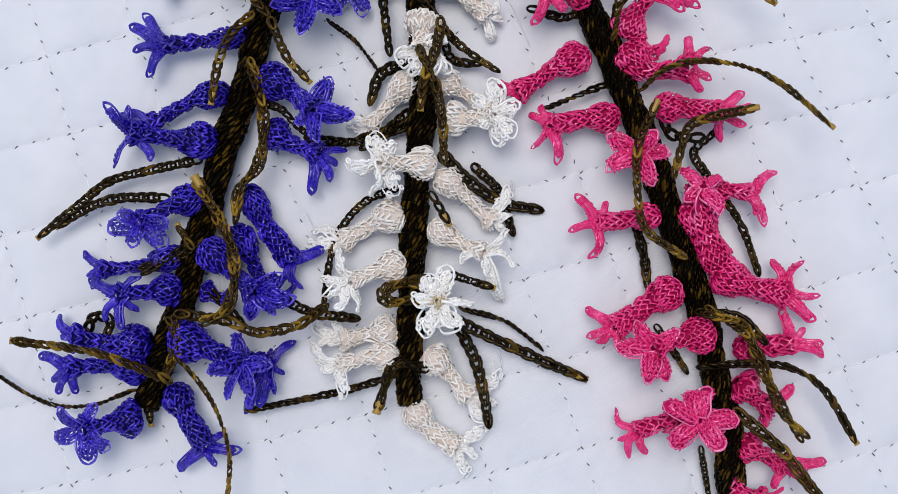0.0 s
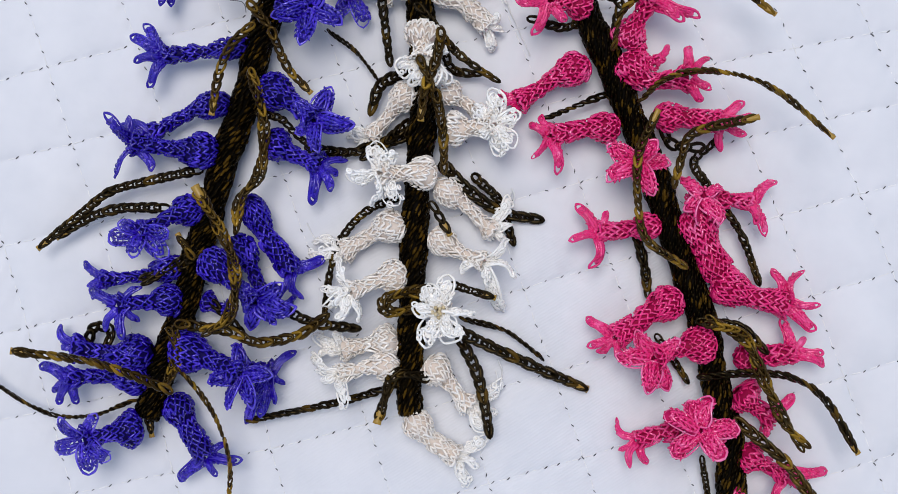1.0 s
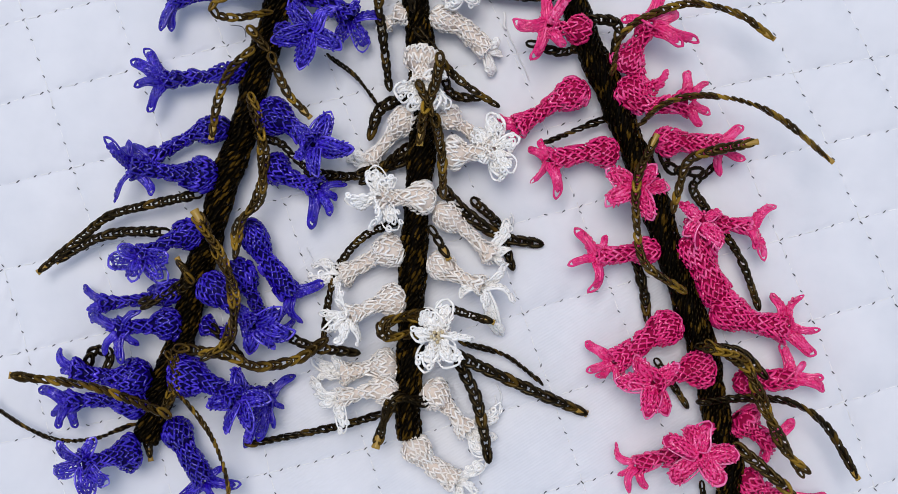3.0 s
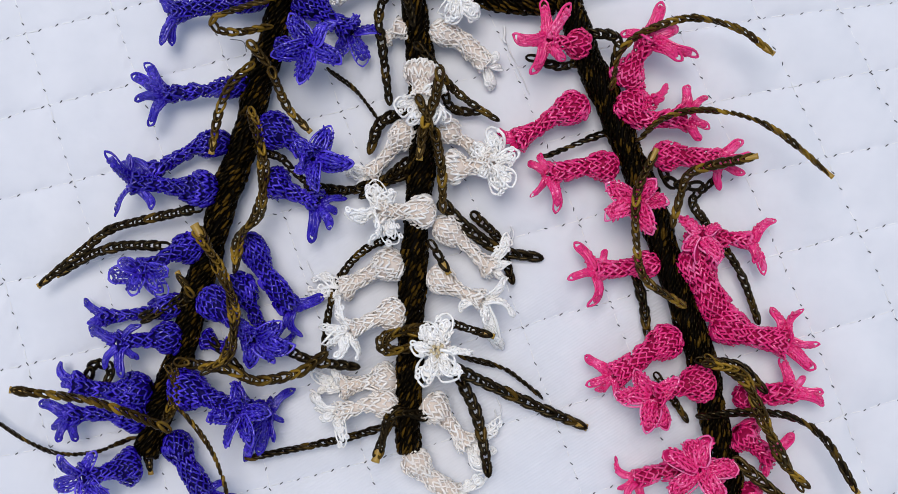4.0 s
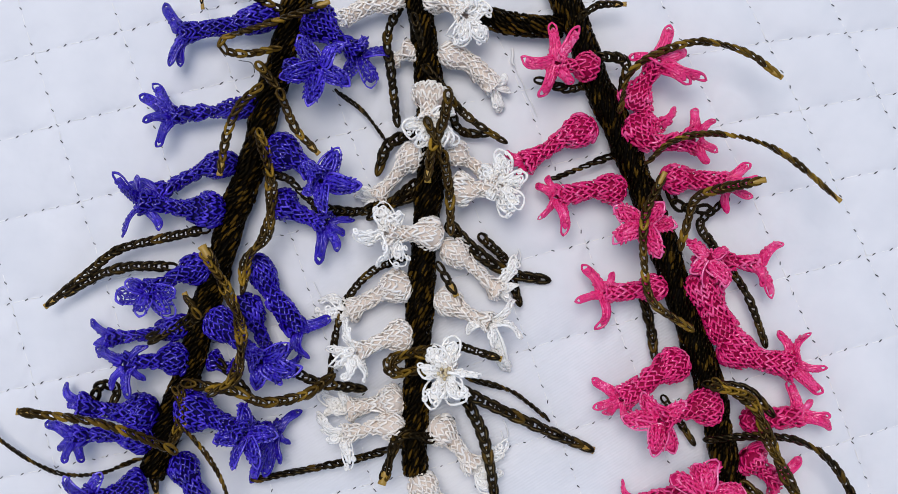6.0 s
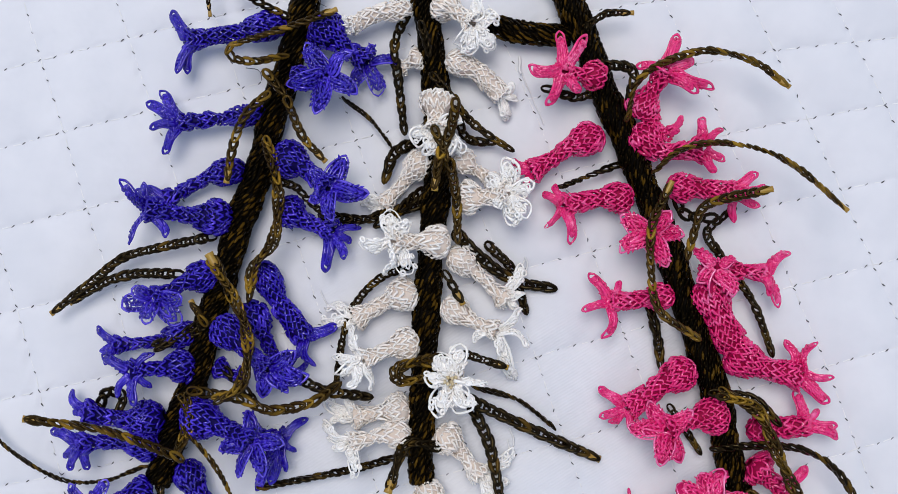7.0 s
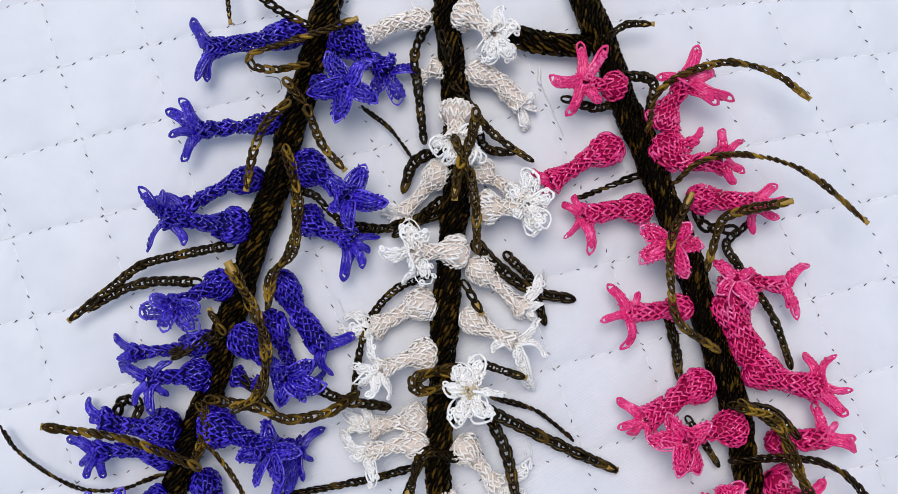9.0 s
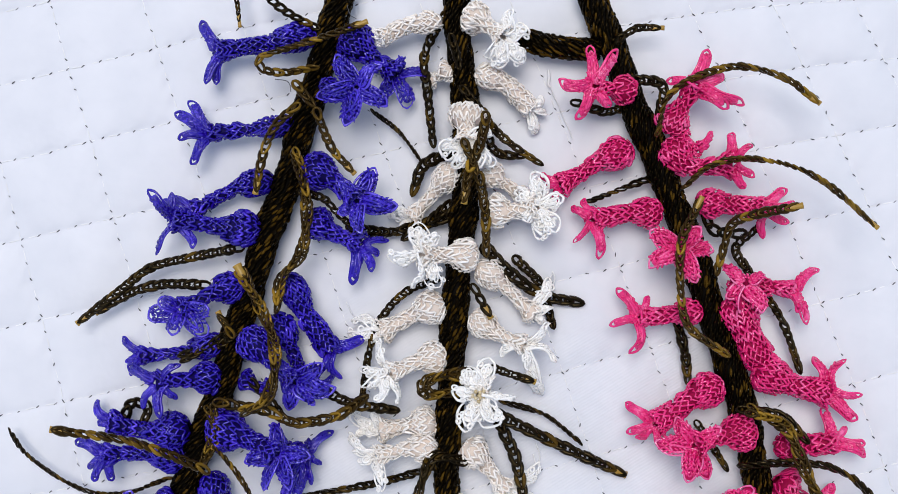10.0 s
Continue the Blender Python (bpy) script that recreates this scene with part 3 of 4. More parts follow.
floret(blue, BLUE, (-65.7, 0.9, 8), (-61.6, -3.7, 11), (-51.8, -12.1, 14), 4.9, [(-53.7, -20.1, 12.2), (-45.7, -17.9, 14), (-44, -6.7, 15.8), (-56.6, -6, 13.1), (-40.3, -12.8, 14.9)], wide=0.5)
floret(blue, BLUE, (-67.3, -11.5, 8), (-63.8, -13.1, 8.5), (-60.4, -14.6, 9), 3.1, [(-59.2, -17, 7.2), (-59.6, -11.5, 9)])
floret(blue, BLUE, (-74.9, -25.5, 8), (-67, -26.4, 11), (-56, -31.2, 14), 6.0, [(-57.5, -22.6, 12.2), (-59.5, -41.4, 14), (-52.3, -40.9, 15.8), (-65.3, -33.6, 13.1), (-46.7, -31.9, 14.9)], wide=0.5)
floret(blue, BLUE, (-59.8, -29.4, 8), (-54.5, -30.3, 7), (-49.2, -31.2, 6), 3.8, [(-41.9, -25.7, 4.2), (-45, -35.1, 6), (-47.4, -40.4, 7.8), (-57.2, -46.6, 5.1), (-52.2, -44.4, 6.9)])
leaf(blue, [(-69.1, 23.5, 8), (-83.2, 20.4, 8), (-92.5, 17.8, 8), (-100.3, 11.8, 8), (-109.9, 4, 8)], 2.04, tip=1, twist=0.25)
leaf(blue, [(-78.4, 13.4, 7), (-88.9, 13.4, 7), (-97.5, 11.1, 7), (-105, 6.7, 7)], 2.20, tip=1, twist=0.2)
leaf(blue, [(-53.2, 60.6, 18), (-58, 55.7, 18), (-60.9, 48.5, 18), (-62.4, 40.2, 18)], 2.04, tone=OLIVE, tip=1)
leaf(blue, [(-47.1, 59.6, 15), (-43.3, 50.8, 15), (-38.7, 45.6, 15)], 1.88, tone=OLIVE, tip=1)
leaf(blue, [(-52.9, 49.1, 14), (-50.2, 39.9, 14), (-49.6, 30.7, 14), (-51.1, 21.6, 14), (-56, 15.4, 14), (-56.9, 7.8, 14)], 2.98, tone=OLIVE)
leaf(blue, [(-50.6, 38.6, 12), (-45.2, 37.1, 12), (-41.9, 33.7, 12), (-37.5, 29.7, 12)], 1.73)
leaf(blue, [(-65.7, 16.4, 19), (-61.6, 9.2, 19), (-57.8, 1.7, 19), (-56.3, -7.4, 19), (-58.6, -16.4, 19), (-63.9, -19.4, 19)], 2.98, tone=OLIVE, tip=-1)
leaf(blue, [(-71.3, -17.9, 14), (-58.7, -20, 14), (-51.1, -22.8, 14), (-40.4, -20.8, 14), (-34.3, -16.7, 14)], 2.35, tone=OLIVE, twist=0.2)
leaf(blue, [(-46, -13.4, 12), (-36.8, -17.5, 12), (-26, -19.1, 12)], 2.20)
leaf(blue, [(-37.7, 29.8, 4), (-29, 28.8, 4), (-21.1, 30.1, 4), (-13.2, 34, 4)], 2.20)
leaf(blue, [(-32.9, 61.9, 4), (-25.8, 56.6, 4), (-20, 49.3, 4)], 1.26, roll=80)
leaf(blue, [(-74, -34.2, 22), (-81.6, -30.4, 26), (-92.3, -26.3, 30), (-107.3, -23.8, 34)], 2.20, tone=OLIVE, roll=60, tip=1)
leaf(blue, [(-129.9, -27.7, 6), (-125.2, -33.5, 6), (-115.8, -39.9, 6), (-107.1, -43.4, 6), (-97, -43.1, 6), (-86.8, -39.3, 6)], 1.41, roll=70)
leaf(blue, [(-74.3, -28.1, 14), (-67.1, -35.8, 14), (-61.8, -44.5, 14), (-58.7, -55.7, 14), (-59.3, -68.7, 14)], 1.41, tone=OLIVE, roll=60)
leaf(blue, [(-99.3, -24.1, 6), (-97, -19.1, 6), (-92.7, -20.5, 6), (-94.3, -25.2, 6)], 2.20)
leaf(blue, [(-68, 0.9, 10), (-74.9, -2.9, 10), (-81.9, -6, 10)], 3.14)
leaf(blue, [(-74, -19.7, 14), (-72.5, -25.8, 14), (-75.6, -33.5, 14)], 2.83, tone=OLIVE)
leaf(blue, [(-82.4, -42.9, 6), (-81.8, -46.5, 6)], 1.88, tip=1)
leaf(blue, [(-69.4, 0.9, 14), (-71.3, 4, 14)], 1.88, tone=OLIVE, tip=1)
leaf(blue, [(-63.3, -13, 10), (-56.3, -20, 10)], 1.88)
floret(blue, BLUE, (-48.8, 82.8, 8), (-59.9, 80.3, 8.5), (-75.1, 77.2, 9), 4.1, [(-80.7, 86.4, 7.2), (-78.7, 80.8, 9), (-78.3, 67.6, 10.8), (-75.9, 67.8, 8.1)], neck=0.6)
floret(blue, BLUE, (-40.8, 83.4, 8), (-34.9, 77.7, 7.5), (-26.6, 71.9, 7), 5.7, [(-17.3, 72.7, 5.2), (-23.3, 62.2, 7), (-25.1, 76.7, 8.8), (-30.8, 65.7, 6.1)], wide=0.5, openwork=True)
floret(blue, BLUE, (-46.5, 66.5, 11), (-41.6, 66.6, 14), (-36.7, 66.6, 17), 3.5, [(-43.1, 76.1, 15.2), (-47.8, 63.3, 17), (-39.7, 55.6, 18.8), (-28.2, 61.4, 16.1), (-29.8, 72.7, 17.9)], wide=0.5)
leaf(blue, [(-36.8, 83.8, 15), (-46.7, 80.1, 15), (-58.9, 76.1, 15), (-63, 74.1, 15), (-61.6, 71.2, 15), (-55.7, 70.6, 15), (-48.8, 72, 15)], 1.88, tone=OLIVE, roll=40, tip=-1)
leaf(blue, [(-71.8, 97.4, 10), (-70.4, 91.1, 10), (-69.7, 86.4, 10)], 1.26, tip=1)
leaf(blue, [(-62.3, 92.5, 10), (-56.8, 88.2, 10), (-49.2, 84.2, 10)], 2.04)
leaf(blue, [(-52.7, 67.1, 14), (-49.5, 63.3, 14)], 2.20, tone=OLIVE)


# ---- cream-white spray ----
cream = spray("cream-white lacy crocheted flower spray with dark brown stem on quilted cloth")
stalk(cream, [(-10.6, 98.6, 7), (-10, 84.5, 7), (-8.3, 70.4, 7), (-7.2, 59.5, 7), (-7.2, 39.2, 7), (-8.9, 17.3, 7), (-10, -3, 7), (-10.3, -17, 7), (-11.1, -32.6, 7), (-10.6, -43.3, 7)], 3.6)
floret(cream, CREAM, (-7.1, 62.3, 9), (-7.2, 57.4, 12), (-7.5, 52, 15), 5.3, [(-14.7, 51.1, 13.2), (-10.1, 45.6, 15), (-3.3, 45.9, 16.8), (0.6, 46.8, 14.1), (-0.9, 55.7, 15.9)], wide=0.5)
floret(cream, CREAM, (-9.7, 46.9, 8), (-15, 40.8, 6.5), (-21.8, 32.8, 5), 4.2, [(-28.8, 33.4, 2.2), (-25.5, 28.2, 4), (-26.5, 35.4, 5.8)])
floret(cream, CREAM, (-2.2, 46.1, 8), (2.9, 42.9, 7), (8, 39.6, 6), 3.8, [(10.3, 37.6, 7.2), (7.1, 35.9, 9)])
floret(cream, CREAM, (-1.4, 34.9, 8), (4.3, 34.5, 10.5), (12, 35.4, 13), 4.9, [(11.7, 45.7, 11.2), (19, 38.5, 13), (17.2, 29.1, 14.8), (12.9, 27.1, 12.1), (8.3, 32.3, 13.9), (6.3, 40.6, 11.2)], wide=0.5)
floret(cream, CREAM, (-4.2, 22.7, 8), (-10.2, 22.7, 11), (-18.7, 22.3, 14), 5.0, [(-19.8, 31.2, 12.2), (-27.8, 22, 14), (-20.4, 13.5, 15.8), (-13.3, 14, 13.1), (-14, 27.6, 14.9)], wide=0.5)
floret(cream, CREAM, (-12.3, 9.8, 8), (-20.2, 6.4, 6.5), (-28.9, 1.7, 5), 4.9, [(-38.2, 5.2, 3), (-33.4, -1.4, 4), (-39.4, 0.9, 3)])
floret(cream, CREAM, (-3.7, 20.4, 8), (4.8, 13.5, 6.5), (11.6, 7.2, 5), 4.1, [(16.4, 17.8, 4), (15.4, 4.9, 4), (17.4, 9.2, 5.8)])
floret(cream, CREAM, (-5, 6.4, 8), (1.4, 2, 9.5), (9.4, -1.4, 11), 4.2, [(16.4, 5.1, 9.2), (18.7, -5.2, 11), (10.1, -8.3, 12.8), (2.5, -3.7, 10.1), (15.2, -16.4, 3)])
floret(cream, CREAM, (-12, -4.8, 8), (-18, -6, 10), (-26.5, -9.4, 12), 4.7, [(-30.3, 0.2, 10.2), (-35.5, -8.6, 12), (-29.7, -17.4, 13.8), (-24.1, -17.6, 11.1), (-34.4, -13.7, 12.9)])
floret(cream, CREAM, (-2.2, -12.2, 10), (-2.5, -13.3, 13.5), (-2.9, -14.4, 17), 3.1, [(-0.2, -4.7, 15.2), (6.7, -15, 17), (2.9, -21.7, 18.8), (-6.4, -24.2, 16.1), (-9.7, -13.5, 17.9), (-6.7, -7.2, 15.2)], heart=STRAW, wide=0.5)
floret(cream, CREAM, (-13.9, -22.4, 8), (-20.2, -23.6, 6.5), (-28.9, -25.3, 5), 4.7, [(-38.5, -21.2, 3.2), (-36.5, -27.3, 5), (-31.9, -20.2, 6.8)])
floret(cream, CREAM, (-13.5, -29.4, 8), (-20.8, -29.7, 8.5), (-29.8, -31.8, 9), 4.4, [(-38.5, -26.1, 6.2), (-28.1, -40.8, 14), (-34.7, -33.9, 9.8), (-36.8, -30.3, 7.1)])
floret(cream, CREAM, (-6.9, -28.7, 8), (-0.9, -33.4, 7), (4.9, -40.6, 6), 4.7, [(14.8, -32.9, 4), (13.9, -43.2, 4), (10.3, -48.3, 6.8)])
floret(cream, CREAM, (-11.1, -42.7, 8), (-5, -49.6, 6.5), (1.7, -54.5, 5), 4.2, [(4.9, -64.5, 2.2), (11.2, -48.7, 4), (8, -57.8, 5.8)], neck=0.75)
leaf(cream, [(-0.6, 23.8, 9), (7.2, 16.6, 6.7), (15.1, 12, 4.3), (23.5, 10.5, 2)], 2.67, twist=0.15)
leaf(cream, [(7.6, 21.5, 3), (13.9, 15.2, 3), (17.2, 4.9, 3)], 2.04)
leaf(cream, [(-3.4, 43, 14), (-1.8, 33.8, 14), (-1.4, 23.9, 14)], 2.04, tone=OLIVE)
leaf(cream, [(-10.8, 51.1, 6), (-18.6, 47.2, 6), (-21, 41.2, 6)], 2.51)
leaf(cream, [(-9.2, 37, 6), (-14.7, 32.7, 6), (-22.6, 29, 6)], 4.08)
leaf(cream, [(-14.8, 15.9, 5), (-22.6, 12.7, 5), (-28.9, 6.1, 5), (-32.5, -3, 5), (-34.4, -16.3, 5)], 1.73)
leaf(cream, [(-4, 13.2, 13), (-1.1, 8.1, 13)], 2.04, tip=1)
leaf(cream, [(-2.9, -8.7, 15), (-12.8, -9.8, 15), (-17.4, -12, 15), (-15.9, -14.6, 15), (-9.5, -13.9, 15)], 3.14, tone=OLIVE)
leaf(cream, [(1.7, -7.8, 12), (9.8, -10.3, 12)], 1.88, tip=1)
leaf(cream, [(3.8, -17.2, 4), (15.1, -20.3, 4), (24.9, -27.4, 4)], 1.57, roll=70)
leaf(cream, [(2.9, -20.4, 10), (11.8, -24.8, 7.7), (22.9, -30, 5.3), (35.7, -35.6, 3)], 2.51, tip=1, twist=0.15)
leaf(cream, [(3.3, -23.2, 8), (7.2, -31, 8), (9.5, -40.3, 8), (10.6, -46.9, 8)], 2.51, twist=0.15)
leaf(cream, [(-14.8, -35.2, 5), (-28.9, -39.4, 5), (-54, -44.6, 5)], 1.88, roll=50)
leaf(cream, [(-7.1, -32.3, 11), (-14.5, -31.5, 11), (-16.7, -36.1, 11), (-18.8, -42.3, 11)], 2.83, tip=1)
leaf(cream, [(-7.4, 51.5, 18), (-4.8, 45.5, 18)], 1.88, tone=OLIVE)
floret(cream, CREAM, (-14.3, 86.5, 8), (-22.4, 85.3, 8.5), (-31, 81.6, 9), 3.3, [(-35, 82.5, 7.2), (-33.3, 84.1, 9)], neck=0.75)
floret(cream, CREAM, (-7.6, 88.6, 8), (-3.4, 86.1, 10.5), (2.5, 81.3, 13), 4.9, [(8.6, 75.2, 11.2), (0.8, 73.2, 13), (4.3, 88.8, 14.8), (9.5, 83.3, 12.1), (-2.1, 75.7, 13.9)], wide=0.5)
floret(cream, CREAM, (-5, 72.9, 8), (3.7, 69.7, 6.5), (10.2, 63.4, 5), 3.8, [(12.4, 56.2, 2.2), (15.3, 62, 4), (14, 66.2, 5.8)], neck=0.8)
floret(cream, CREAM, (-11.3, 73.9, 8), (-14.2, 72.4, 6.5), (-17.2, 70.9, 5), 3.5, [(-19.8, 68.9, 7.2)])
leaf(cream, [(-13.9, 87.8, 8), (-18.9, 77.4, 8), (-17.9, 66.4, 8), (-16.3, 53.8, 8)], 2.04)
leaf(cream, [(-7.8, 67, 12), (-4.3, 62.9, 10.8), (-1.1, 58.7, 9.5), (3.9, 54.1, 8.2), (12.3, 48.6, 7)], 1.73)
leaf(cream, [(-2.2, 58.7, 18), (-3.3, 52.8, 18), (-6.5, 44.4, 18), (-7.3, 38.6, 18)], 2.20, tone=OLIVE, tip=1)
leaf(cream, [(-2.2, 61.6, 5), (-0.4, 53.7, 5), (2, 50.9, 5), (7.2, 50.3, 5)], 2.04)
leaf(cream, [(-11.4, 80.6, 12), (-9.7, 74.4, 12)], 1.88)


# ---- rose-pink spray ----
pink = spray("rose-pink crocheted flower spray with dark brown stem on quilted cloth")
stalk(pink, [(25.1, 98.6, 7), (29.4, 87.6, 7), (33.7, 78.2, 7), (38.4, 64.2, 7), (43.1, 54.8, 7), (48.6, 40.8, 7), (52.5, 31.4, 7), (57.9, 15.8, 7), (63.4, -1.4, 7), (68.9, -17, 7), (72, -32.6, 7), (75.9, -48.3, 7), (76.7, -62.3, 7), (77.2, -77.9, 7)], 3.9)
floret(pink, PINK, (47.3, 55, 8), (53.6, 47.6, 9.5), (64.5, 48.3, 11), 5.5, [(65.3, 57.9, 9.2), (70.1, 54.5, 11), (70.5, 44.7, 12.8), (68.4, 41.6, 10.1)], neck=0.45)
floret(pink, PINK, (50.2, 55.6, 10), (52.7, 53.9, 10.5), (55.3, 52.3, 11), 3.1, [(59.9, 57.6, 9.2), (58.3, 53.6, 11)])
floret(pink, PINK, (38, 53.1, 8), (29, 48.8, 7.5), (18.9, 42.3, 7), 4.7, [(13.2, 45.6, 6.2), (16.5, 36.8, 8), (13.3, 41.2, 9.8)], neck=0.5)
floret(pink, PINK, (46.4, 35.2, 8), (38.3, 34.8, 8.5), (27.6, 32.8, 9), 4.2, [(21.5, 36.8, 7.2), (21.9, 26.2, 9), (29.5, 21.8, 10.8), (25.1, 39.1, 8.1)], neck=0.65)
floret(pink, PINK, (52.6, 26.1, 11), (51.1, 25.7, 13.5), (49.6, 25.2, 16), 3.1, [(41.7, 30, 14.2), (41.5, 19.6, 16), (55.3, 31.1, 17.8), (59.6, 24.8, 15.1), (54.3, 15.6, 16.9)], wide=0.58)
floret(pink, PINK, (55.7, 37.8, 8), (63.9, 37.8, 8.5), (73.1, 36.5, 9), 4.1, [(80.9, 42.6, 7.2), (83.2, 38.2, 9), (80.5, 32.9, 10.8), (73.8, 28.2, 8.1)], neck=0.7)
floret(pink, PINK, (65.9, 14.1, 10), (66.8, 15.1, 12.5), (67.7, 16.2, 15), 3.5, [(61.9, 21.9, 13.2), (72.9, 18.8, 15), (71.7, 8, 16.8), (62.4, 12.1, 14.1), (65.5, 8.1, 15.9)], wide=0.58)
floret(pink, PINK, (71.8, 15.7, 8), (76.9, 15.3, 8.5), (82, 14.9, 9), 2.8, [(89.4, 21.7, 7.2), (86.3, 5.1, 9), (82.8, 8.6, 10.8)], neck=0.8)
floret(pink, PINK, (57.5, 8.7, 8), (48.4, 7.2, 8.5), (40.5, 6.7, 9), 3.8, [(34.2, 15, 7.2), (32, 4.5, 9), (38, -3.7, 10.8), (43, 12.6, 8.1)], neck=0.7)
floret(pink, PINK, (66, 12.6, 8), (68.6, 4.8, 8.5), (73.6, -6.1, 9), 6.0, [(76.6, -1.4, 7.2), (74.2, -7.6, 9)], neck=0.75, flare=0.55)
floret(pink, PINK, (71.8, -6.1, 8), (81, -10.7, 8.5), (91.3, -12.6, 9), 5.5, [(88.3, -2.7, 7.2), (95.9, -2.9, 9), (100.5, -13.3, 10.8), (100.3, -20.4, 8.1)], neck=0.6)
floret(pink, PINK, (62.9, -10.4, 8), (54.6, -15.4, 8.5), (45.2, -21.9, 9), 4.9, [(36.8, -16.2, 7.2), (37, -24.7, 9), (45.7, -28, 10.8), (39.9, -26.3, 8.1)], neck=0.65)
floret(pink, PINK, (71.5, -22.9, 8), (63.5, -24.3, 10.5), (54.6, -27.2, 13), 5.3, [(50, -19.3, 11.2), (43.9, -26.2, 13), (52.5, -37.2, 14.8), (59.1, -36.5, 12.1), (62.1, -22, 13.9)], wide=0.5)
floret(pink, PINK, (77.2, -27.9, 8), (84.9, -27.1, 8.5), (93.3, -25.9, 9), 3.8, [(90.4, -16.2, 7.2), (102.2, -29.7, 9), (101.3, -26.1, 10.8), (96.7, -21.6, 8.1)], neck=0.8)
floret(pink, PINK, (78, -36.4, 8), (82.8, -40.4, 7.5), (87.6, -44.4, 7), 5.3, [(94.4, -37.2, 5.2), (91.8, -40.8, 7), (85.6, -49.2, 8.8)])
floret(pink, PINK, (72.7, -47.7, 11), (69.4, -46.8, 14.5), (66.2, -45.9, 18), 3.8, [(69.3, -36.6, 16.2), (77.2, -45.9, 18), (72.7, -53.2, 19.8), (58.8, -53.6, 17.1), (55.9, -41.3, 18.9), (63.2, -37.8, 16.2)], wide=0.64)
floret(pink, PINK, (63.2, -46.2, 8), (57.1, -48.2, 7.5), (50.9, -50.1, 7), 3.3, [(44.6, -44.6, 5.2), (45.9, -52.9, 7), (48.3, -57.3, 8.8), (54.2, -57, 6.1)], neck=0.8)
floret(pink, PINK, (78.8, -52.8, 8), (85, -56.1, 8), (91.3, -59.3, 8), 4.4, [(104, -58.6, 6.2), (88.1, -66, 8), (98.5, -64.9, 9.8)])
floret(pink, PINK, (75.7, -67.1, 8), (80.2, -67.6, 8.5), (84.8, -68.2, 9), 5.0, [(91.5, -65.4, 7.2), (95.6, -71.3, 9)])
leaf(pink, [(51.1, 41.7, 18), (56.8, 46.7, 18), (65.9, 49.1, 18), (78, 47.6, 18), (88.5, 42.5, 18), (99.6, 33.1, 18)], 1.73, tone=OLIVE, roll=80, tip=1)
leaf(pink, [(43.5, 44.8, 6), (33.8, 40.9, 6), (27.1, 38.2, 6)], 1.73, roll=50)
leaf(pink, [(79.7, 36.6, 16), (69.3, 34.4, 16), (63.7, 31.8, 16), (61.7, 26, 16), (59.9, 19.9, 16)], 2.04, tone=OLIVE, tip=-1)
leaf(pink, [(73.3, 31.8, 6), (67, 26, 6), (69.9, 20.5, 6), (79.3, 7.2, 6), (84.3, -6.1, 6)], 1.88)
leaf(pink, [(53.9, 36.3, 19), (49.9, 27.3, 19), (49.6, 15.2, 19), (51.8, 4.7, 19), (61.2, -2.1, 19)], 1.88, tone=OLIVE, tip=-1)
leaf(pink, [(51.8, 4.9, 4), (53.7, -3, 4), (54.5, -9.6, 4)], 2.20)
leaf(pink, [(69.1, -17.3, 17), (78.2, -21.8, 17), (82.7, -31.7, 17), (88.8, -43.8, 17), (93.4, -49.9, 17)], 3.14, tone=OLIVE)
leaf(pink, [(68.4, -32.4, 13), (79.2, -31.3, 13), (91.4, -32.4, 13), (100.6, -38.5, 13), (108, -50.5, 13)], 2.04, roll=60, tip=1)
leaf(pink, [(57.7, -22.7, 4), (64.8, -33.4, 4)], 1.73)
leaf(pink, [(77.7, -44.7, 16), (89.1, -54.6, 16), (93.6, -60.7, 16), (99.7, -68.3, 16)], 2.51, tone=OLIVE)
leaf(pink, [(69.7, -56.7, 3), (71.8, -69.4, 3)], 1.41)
leaf(pink, [(68.6, -17.5, 12), (77.9, -19.1, 12), (84, -24.5, 12)], 2.35)
leaf(pink, [(67.1, 29.7, 8), (60.9, 30.5, 8), (58.6, 33.6, 8)], 2.51)
floret(pink, PINK, (36.9, 68.2, 9), (33.7, 68.1, 12), (26.8, 68.3, 15), 4.2, [(25.7, 79.7, 13.2), (33.1, 78, 15), (17.5, 69.4, 16.8), (22.3, 59.4, 14.1), (30.9, 62.8, 15.9)], wide=0.4)
floret(pink, PINK, (47.6, 57.2, 8), (50.2, 62.4, 10.5), (54.3, 69.1, 13), 5.2, [(58.1, 80.1, 11.2), (67.9, 63.4, 13), (63.2, 62.7, 14.8), (62.6, 72.8, 12.1), (46.1, 70.6, 13.9)], wide=0.36)
leaf(pink, [(43.9, 56.4, 16), (46.1, 65, 16), (52.9, 70.5, 16), (65.1, 74, 16), (77.3, 71.1, 16), (84.7, 66, 16)], 1.88, tone=OLIVE, roll=60, tip=1)
leaf(pink, [(36.2, 71.2, 10), (45.6, 69.8, 10), (44.9, 61.6, 10)], 2.20)
leaf(pink, [(32.2, 81, 10), (38.4, 85, 10), (43.4, 85.4, 10)], 1.73, tip=1)
leaf(pink, [(23.5, 65, 6), (31.4, 62.8, 6), (37.6, 65.3, 6)], 2.20)
stalk(pink, [(5.9, 83.4, 6), (15.4, 80.7, 6), (29.6, 79.7, 6)], 3.0, "side_stem")


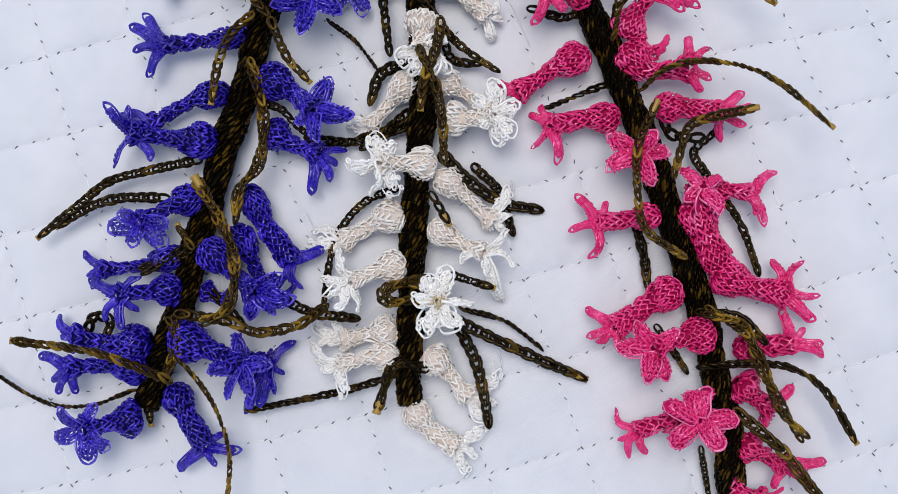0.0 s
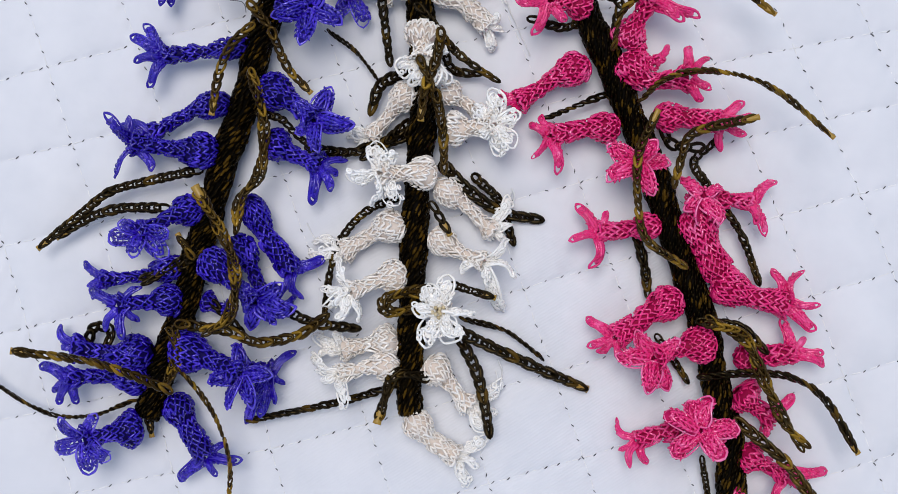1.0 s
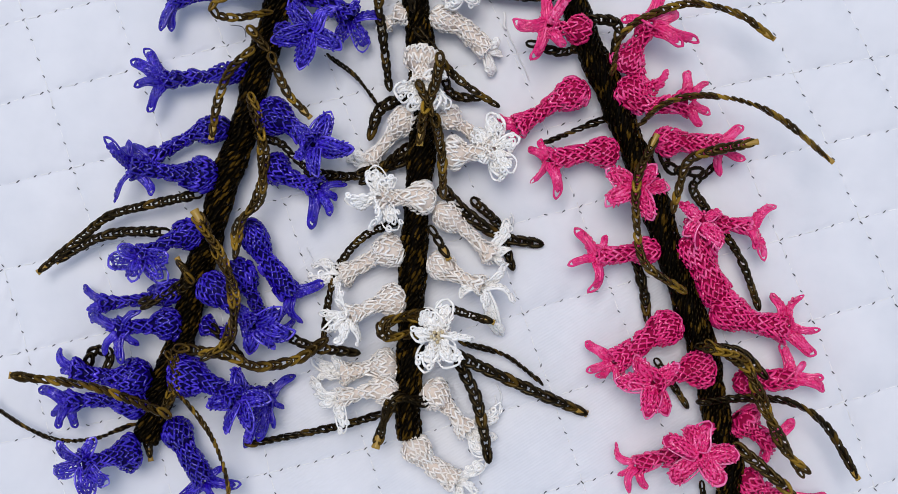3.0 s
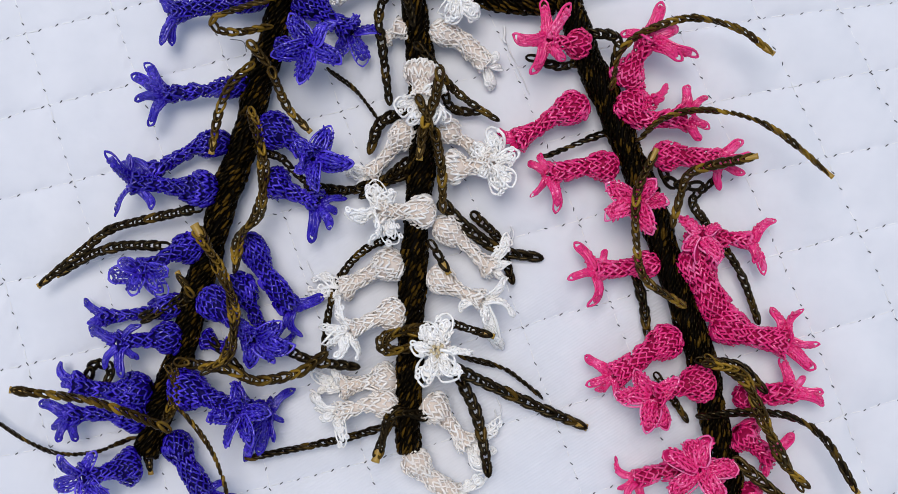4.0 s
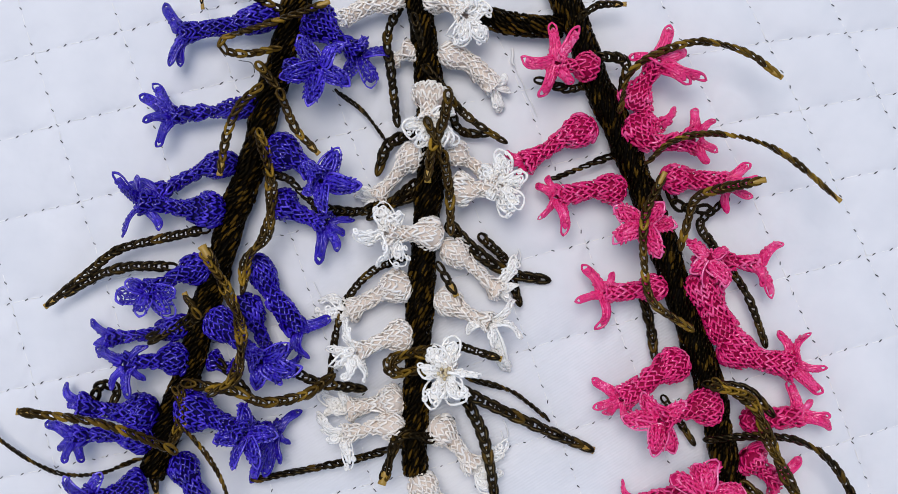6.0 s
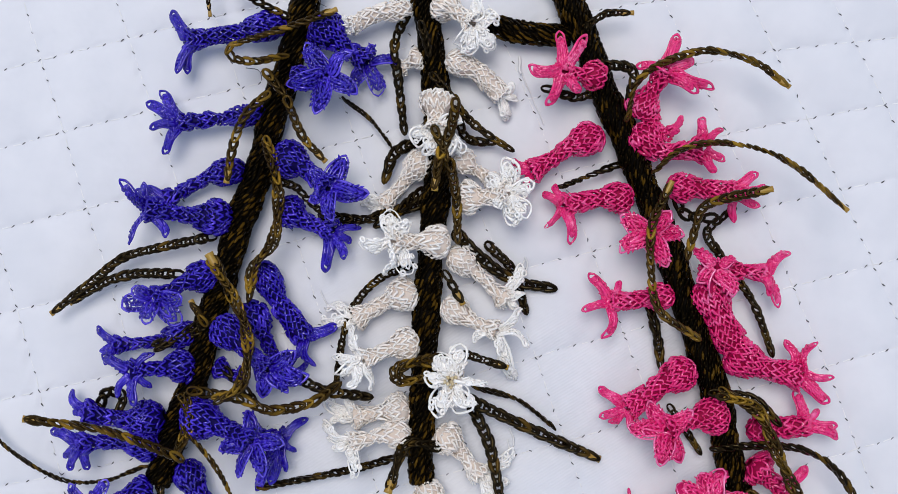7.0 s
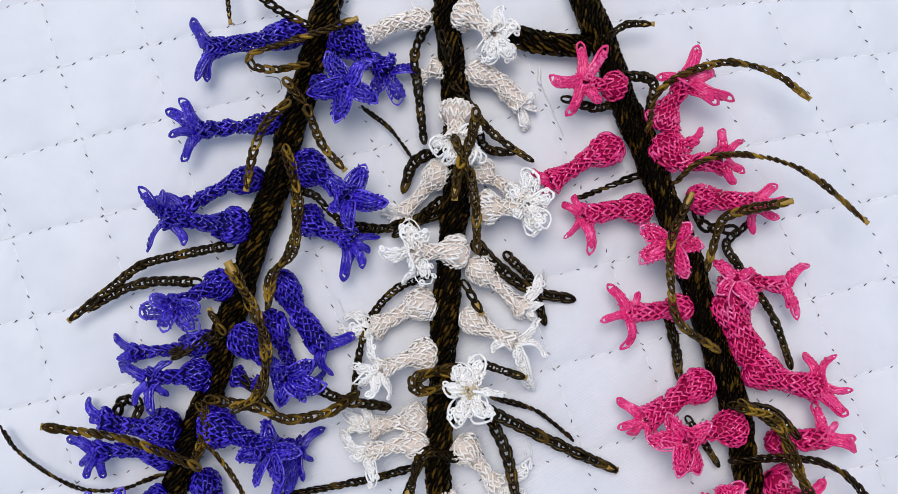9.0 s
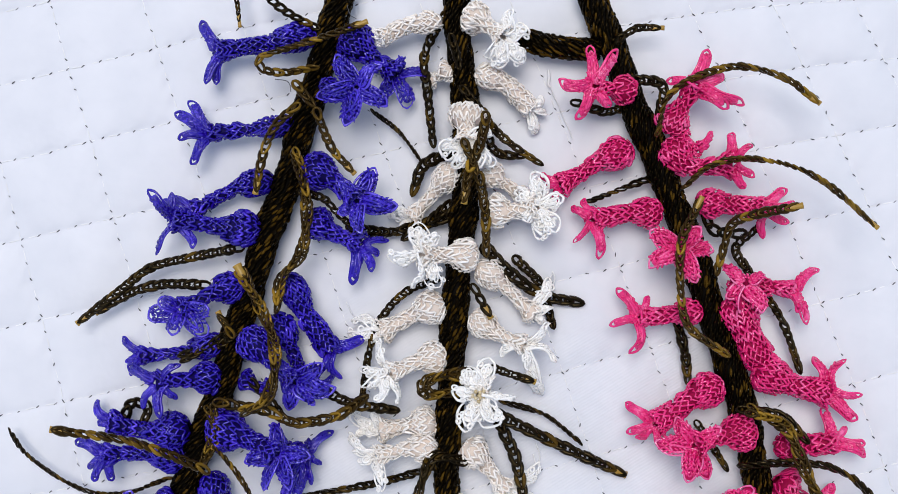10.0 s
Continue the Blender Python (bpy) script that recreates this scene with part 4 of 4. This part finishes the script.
# ---- loose thread ends ----
loose_thread([(15.4, 74.9, 1.5), (15.7, 73, 1.5), (15.4, 71.1, 1.5), (16.1, 70.1, 1.5)], 0.38, WHITE, "thin white loose thread end lying on the quilted cloth")
loose_thread([(16.3, 70.2, 0.8), (17.3, 67.4, 0.8), (18.4, 65.4, 0.8), (19.9, 61.6, 0.8), (20.9, 59.7, 0.8), (22.5, 55.9, 0.8)], 0.15, WHITE, "thin white loose thread end lying on the quilted cloth")
loose_thread([(-59.6, 69.8, 9), (-56.5, 69.4, 9), (-55.5, 68.3, 9), (-55.2, 66.4, 9)], 0.12, GREY, "fine dark loose fibre curling beside the brown stem")
loose_thread([(-40.3, 90.3, 10), (-39.3, 87.5, 10), (-37.7, 86.6, 10)], 0.1, GREY, "fine dark loose fibre curling beside the brown stem")
loose_thread([(17.3, 18.9, 1.2), (18.1, 16.8, 1.2), (17.2, 14.5, 1.2), (16.5, 16, 1.2), (17.3, 18, 1.2)], 0.22, WHITE, "thin white loose thread end lying on the quilted cloth")
loose_thread([(-39.6, 9.4, 1.2), (-38, 6.2, 1.2), (-36.2, 4.1, 1.2), (-34, 3, 1.2)], 0.14, WHITE, "thin white loose thread end lying on the quilted cloth")
loose_thread([(13.3, -28.4, 2), (14.6, -31.9, 2), (13.6, -34.4, 2), (12.7, -31.5, 2)], 0.2, WHITE, "thin white loose thread end lying on the quilted cloth")

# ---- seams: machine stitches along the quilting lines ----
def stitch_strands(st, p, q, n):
    """One stitch from p to q, its end marked dark for the shade in the needle hole."""
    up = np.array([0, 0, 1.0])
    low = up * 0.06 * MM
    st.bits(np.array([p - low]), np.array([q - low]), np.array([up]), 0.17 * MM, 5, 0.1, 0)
    # a dark raised bit painted in for the needle hole's shade
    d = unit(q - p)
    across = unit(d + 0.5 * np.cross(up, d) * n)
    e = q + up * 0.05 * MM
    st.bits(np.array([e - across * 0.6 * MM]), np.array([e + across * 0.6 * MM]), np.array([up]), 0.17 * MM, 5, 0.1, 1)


def seams():
    step = 4.9
    near, far = [], []
    for family in (0, 1):
        for a in range(-2, 14):
            pts = []
            for b in np.arange(-3, 13.01, 0.1):
                x, y = seam_point(a, b) if family == 0 else seam_point(b, a)
                if -165 < x < 165 and -100 < y < 120:
                    pts.append((x, y))
            if len(pts) < 4:
                continue
            p = np.array(pts)
            s = np.r_[0, np.cumsum(np.linalg.norm(np.diff(p, axis=0), axis=1))]
            at = np.arange(1.5, s[-1], step)
            at = at + rng.normal(0, 0.35, len(at))
            x, y = np.interp(at, s, p[:, 0]), np.interp(at, s, p[:, 1])
            z = puff(x, y) + 0.02
            P = np.stack([x, y, z], 1) * MM
            P[:, :2] += rng.normal(0, 0.15 * MM, (len(P), 2))
            for c, e in zip(P[:-1], P[1:]):
                g = unit(e - c)
                (near if abs(c[0] + 0.01) < 0.112 and -0.060 < c[1] < 0.075 else far).append((c + g * 0.7 * MM, e - g * 0.2 * MM))
    random.Random(3).shuffle(near)
    one, rest = near[:300], near[300:] + far
    shared = []
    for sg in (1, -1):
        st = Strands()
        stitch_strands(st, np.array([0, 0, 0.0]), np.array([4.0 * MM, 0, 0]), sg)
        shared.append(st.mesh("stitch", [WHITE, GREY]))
    for c, e in one:
        d = e - c
        ob = new("stitch", shared[rng.integers(2) if rng.random() < 0.25 else 0])
        ob.parent = CLOTH
        L = np.linalg.norm(d)
        ob.matrix_basis = Matrix.Translation(c) @ Vector(d).to_track_quat("X", "Z").to_matrix().to_4x4() @ Matrix.Diagonal((L / (4.0 * MM), 1, 1, 1))
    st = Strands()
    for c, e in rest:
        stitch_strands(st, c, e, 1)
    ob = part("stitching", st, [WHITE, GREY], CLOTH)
    tagged(ob, "white machine stitches with needle-hole shade painted as dark dots", kind="stuff")


seams()
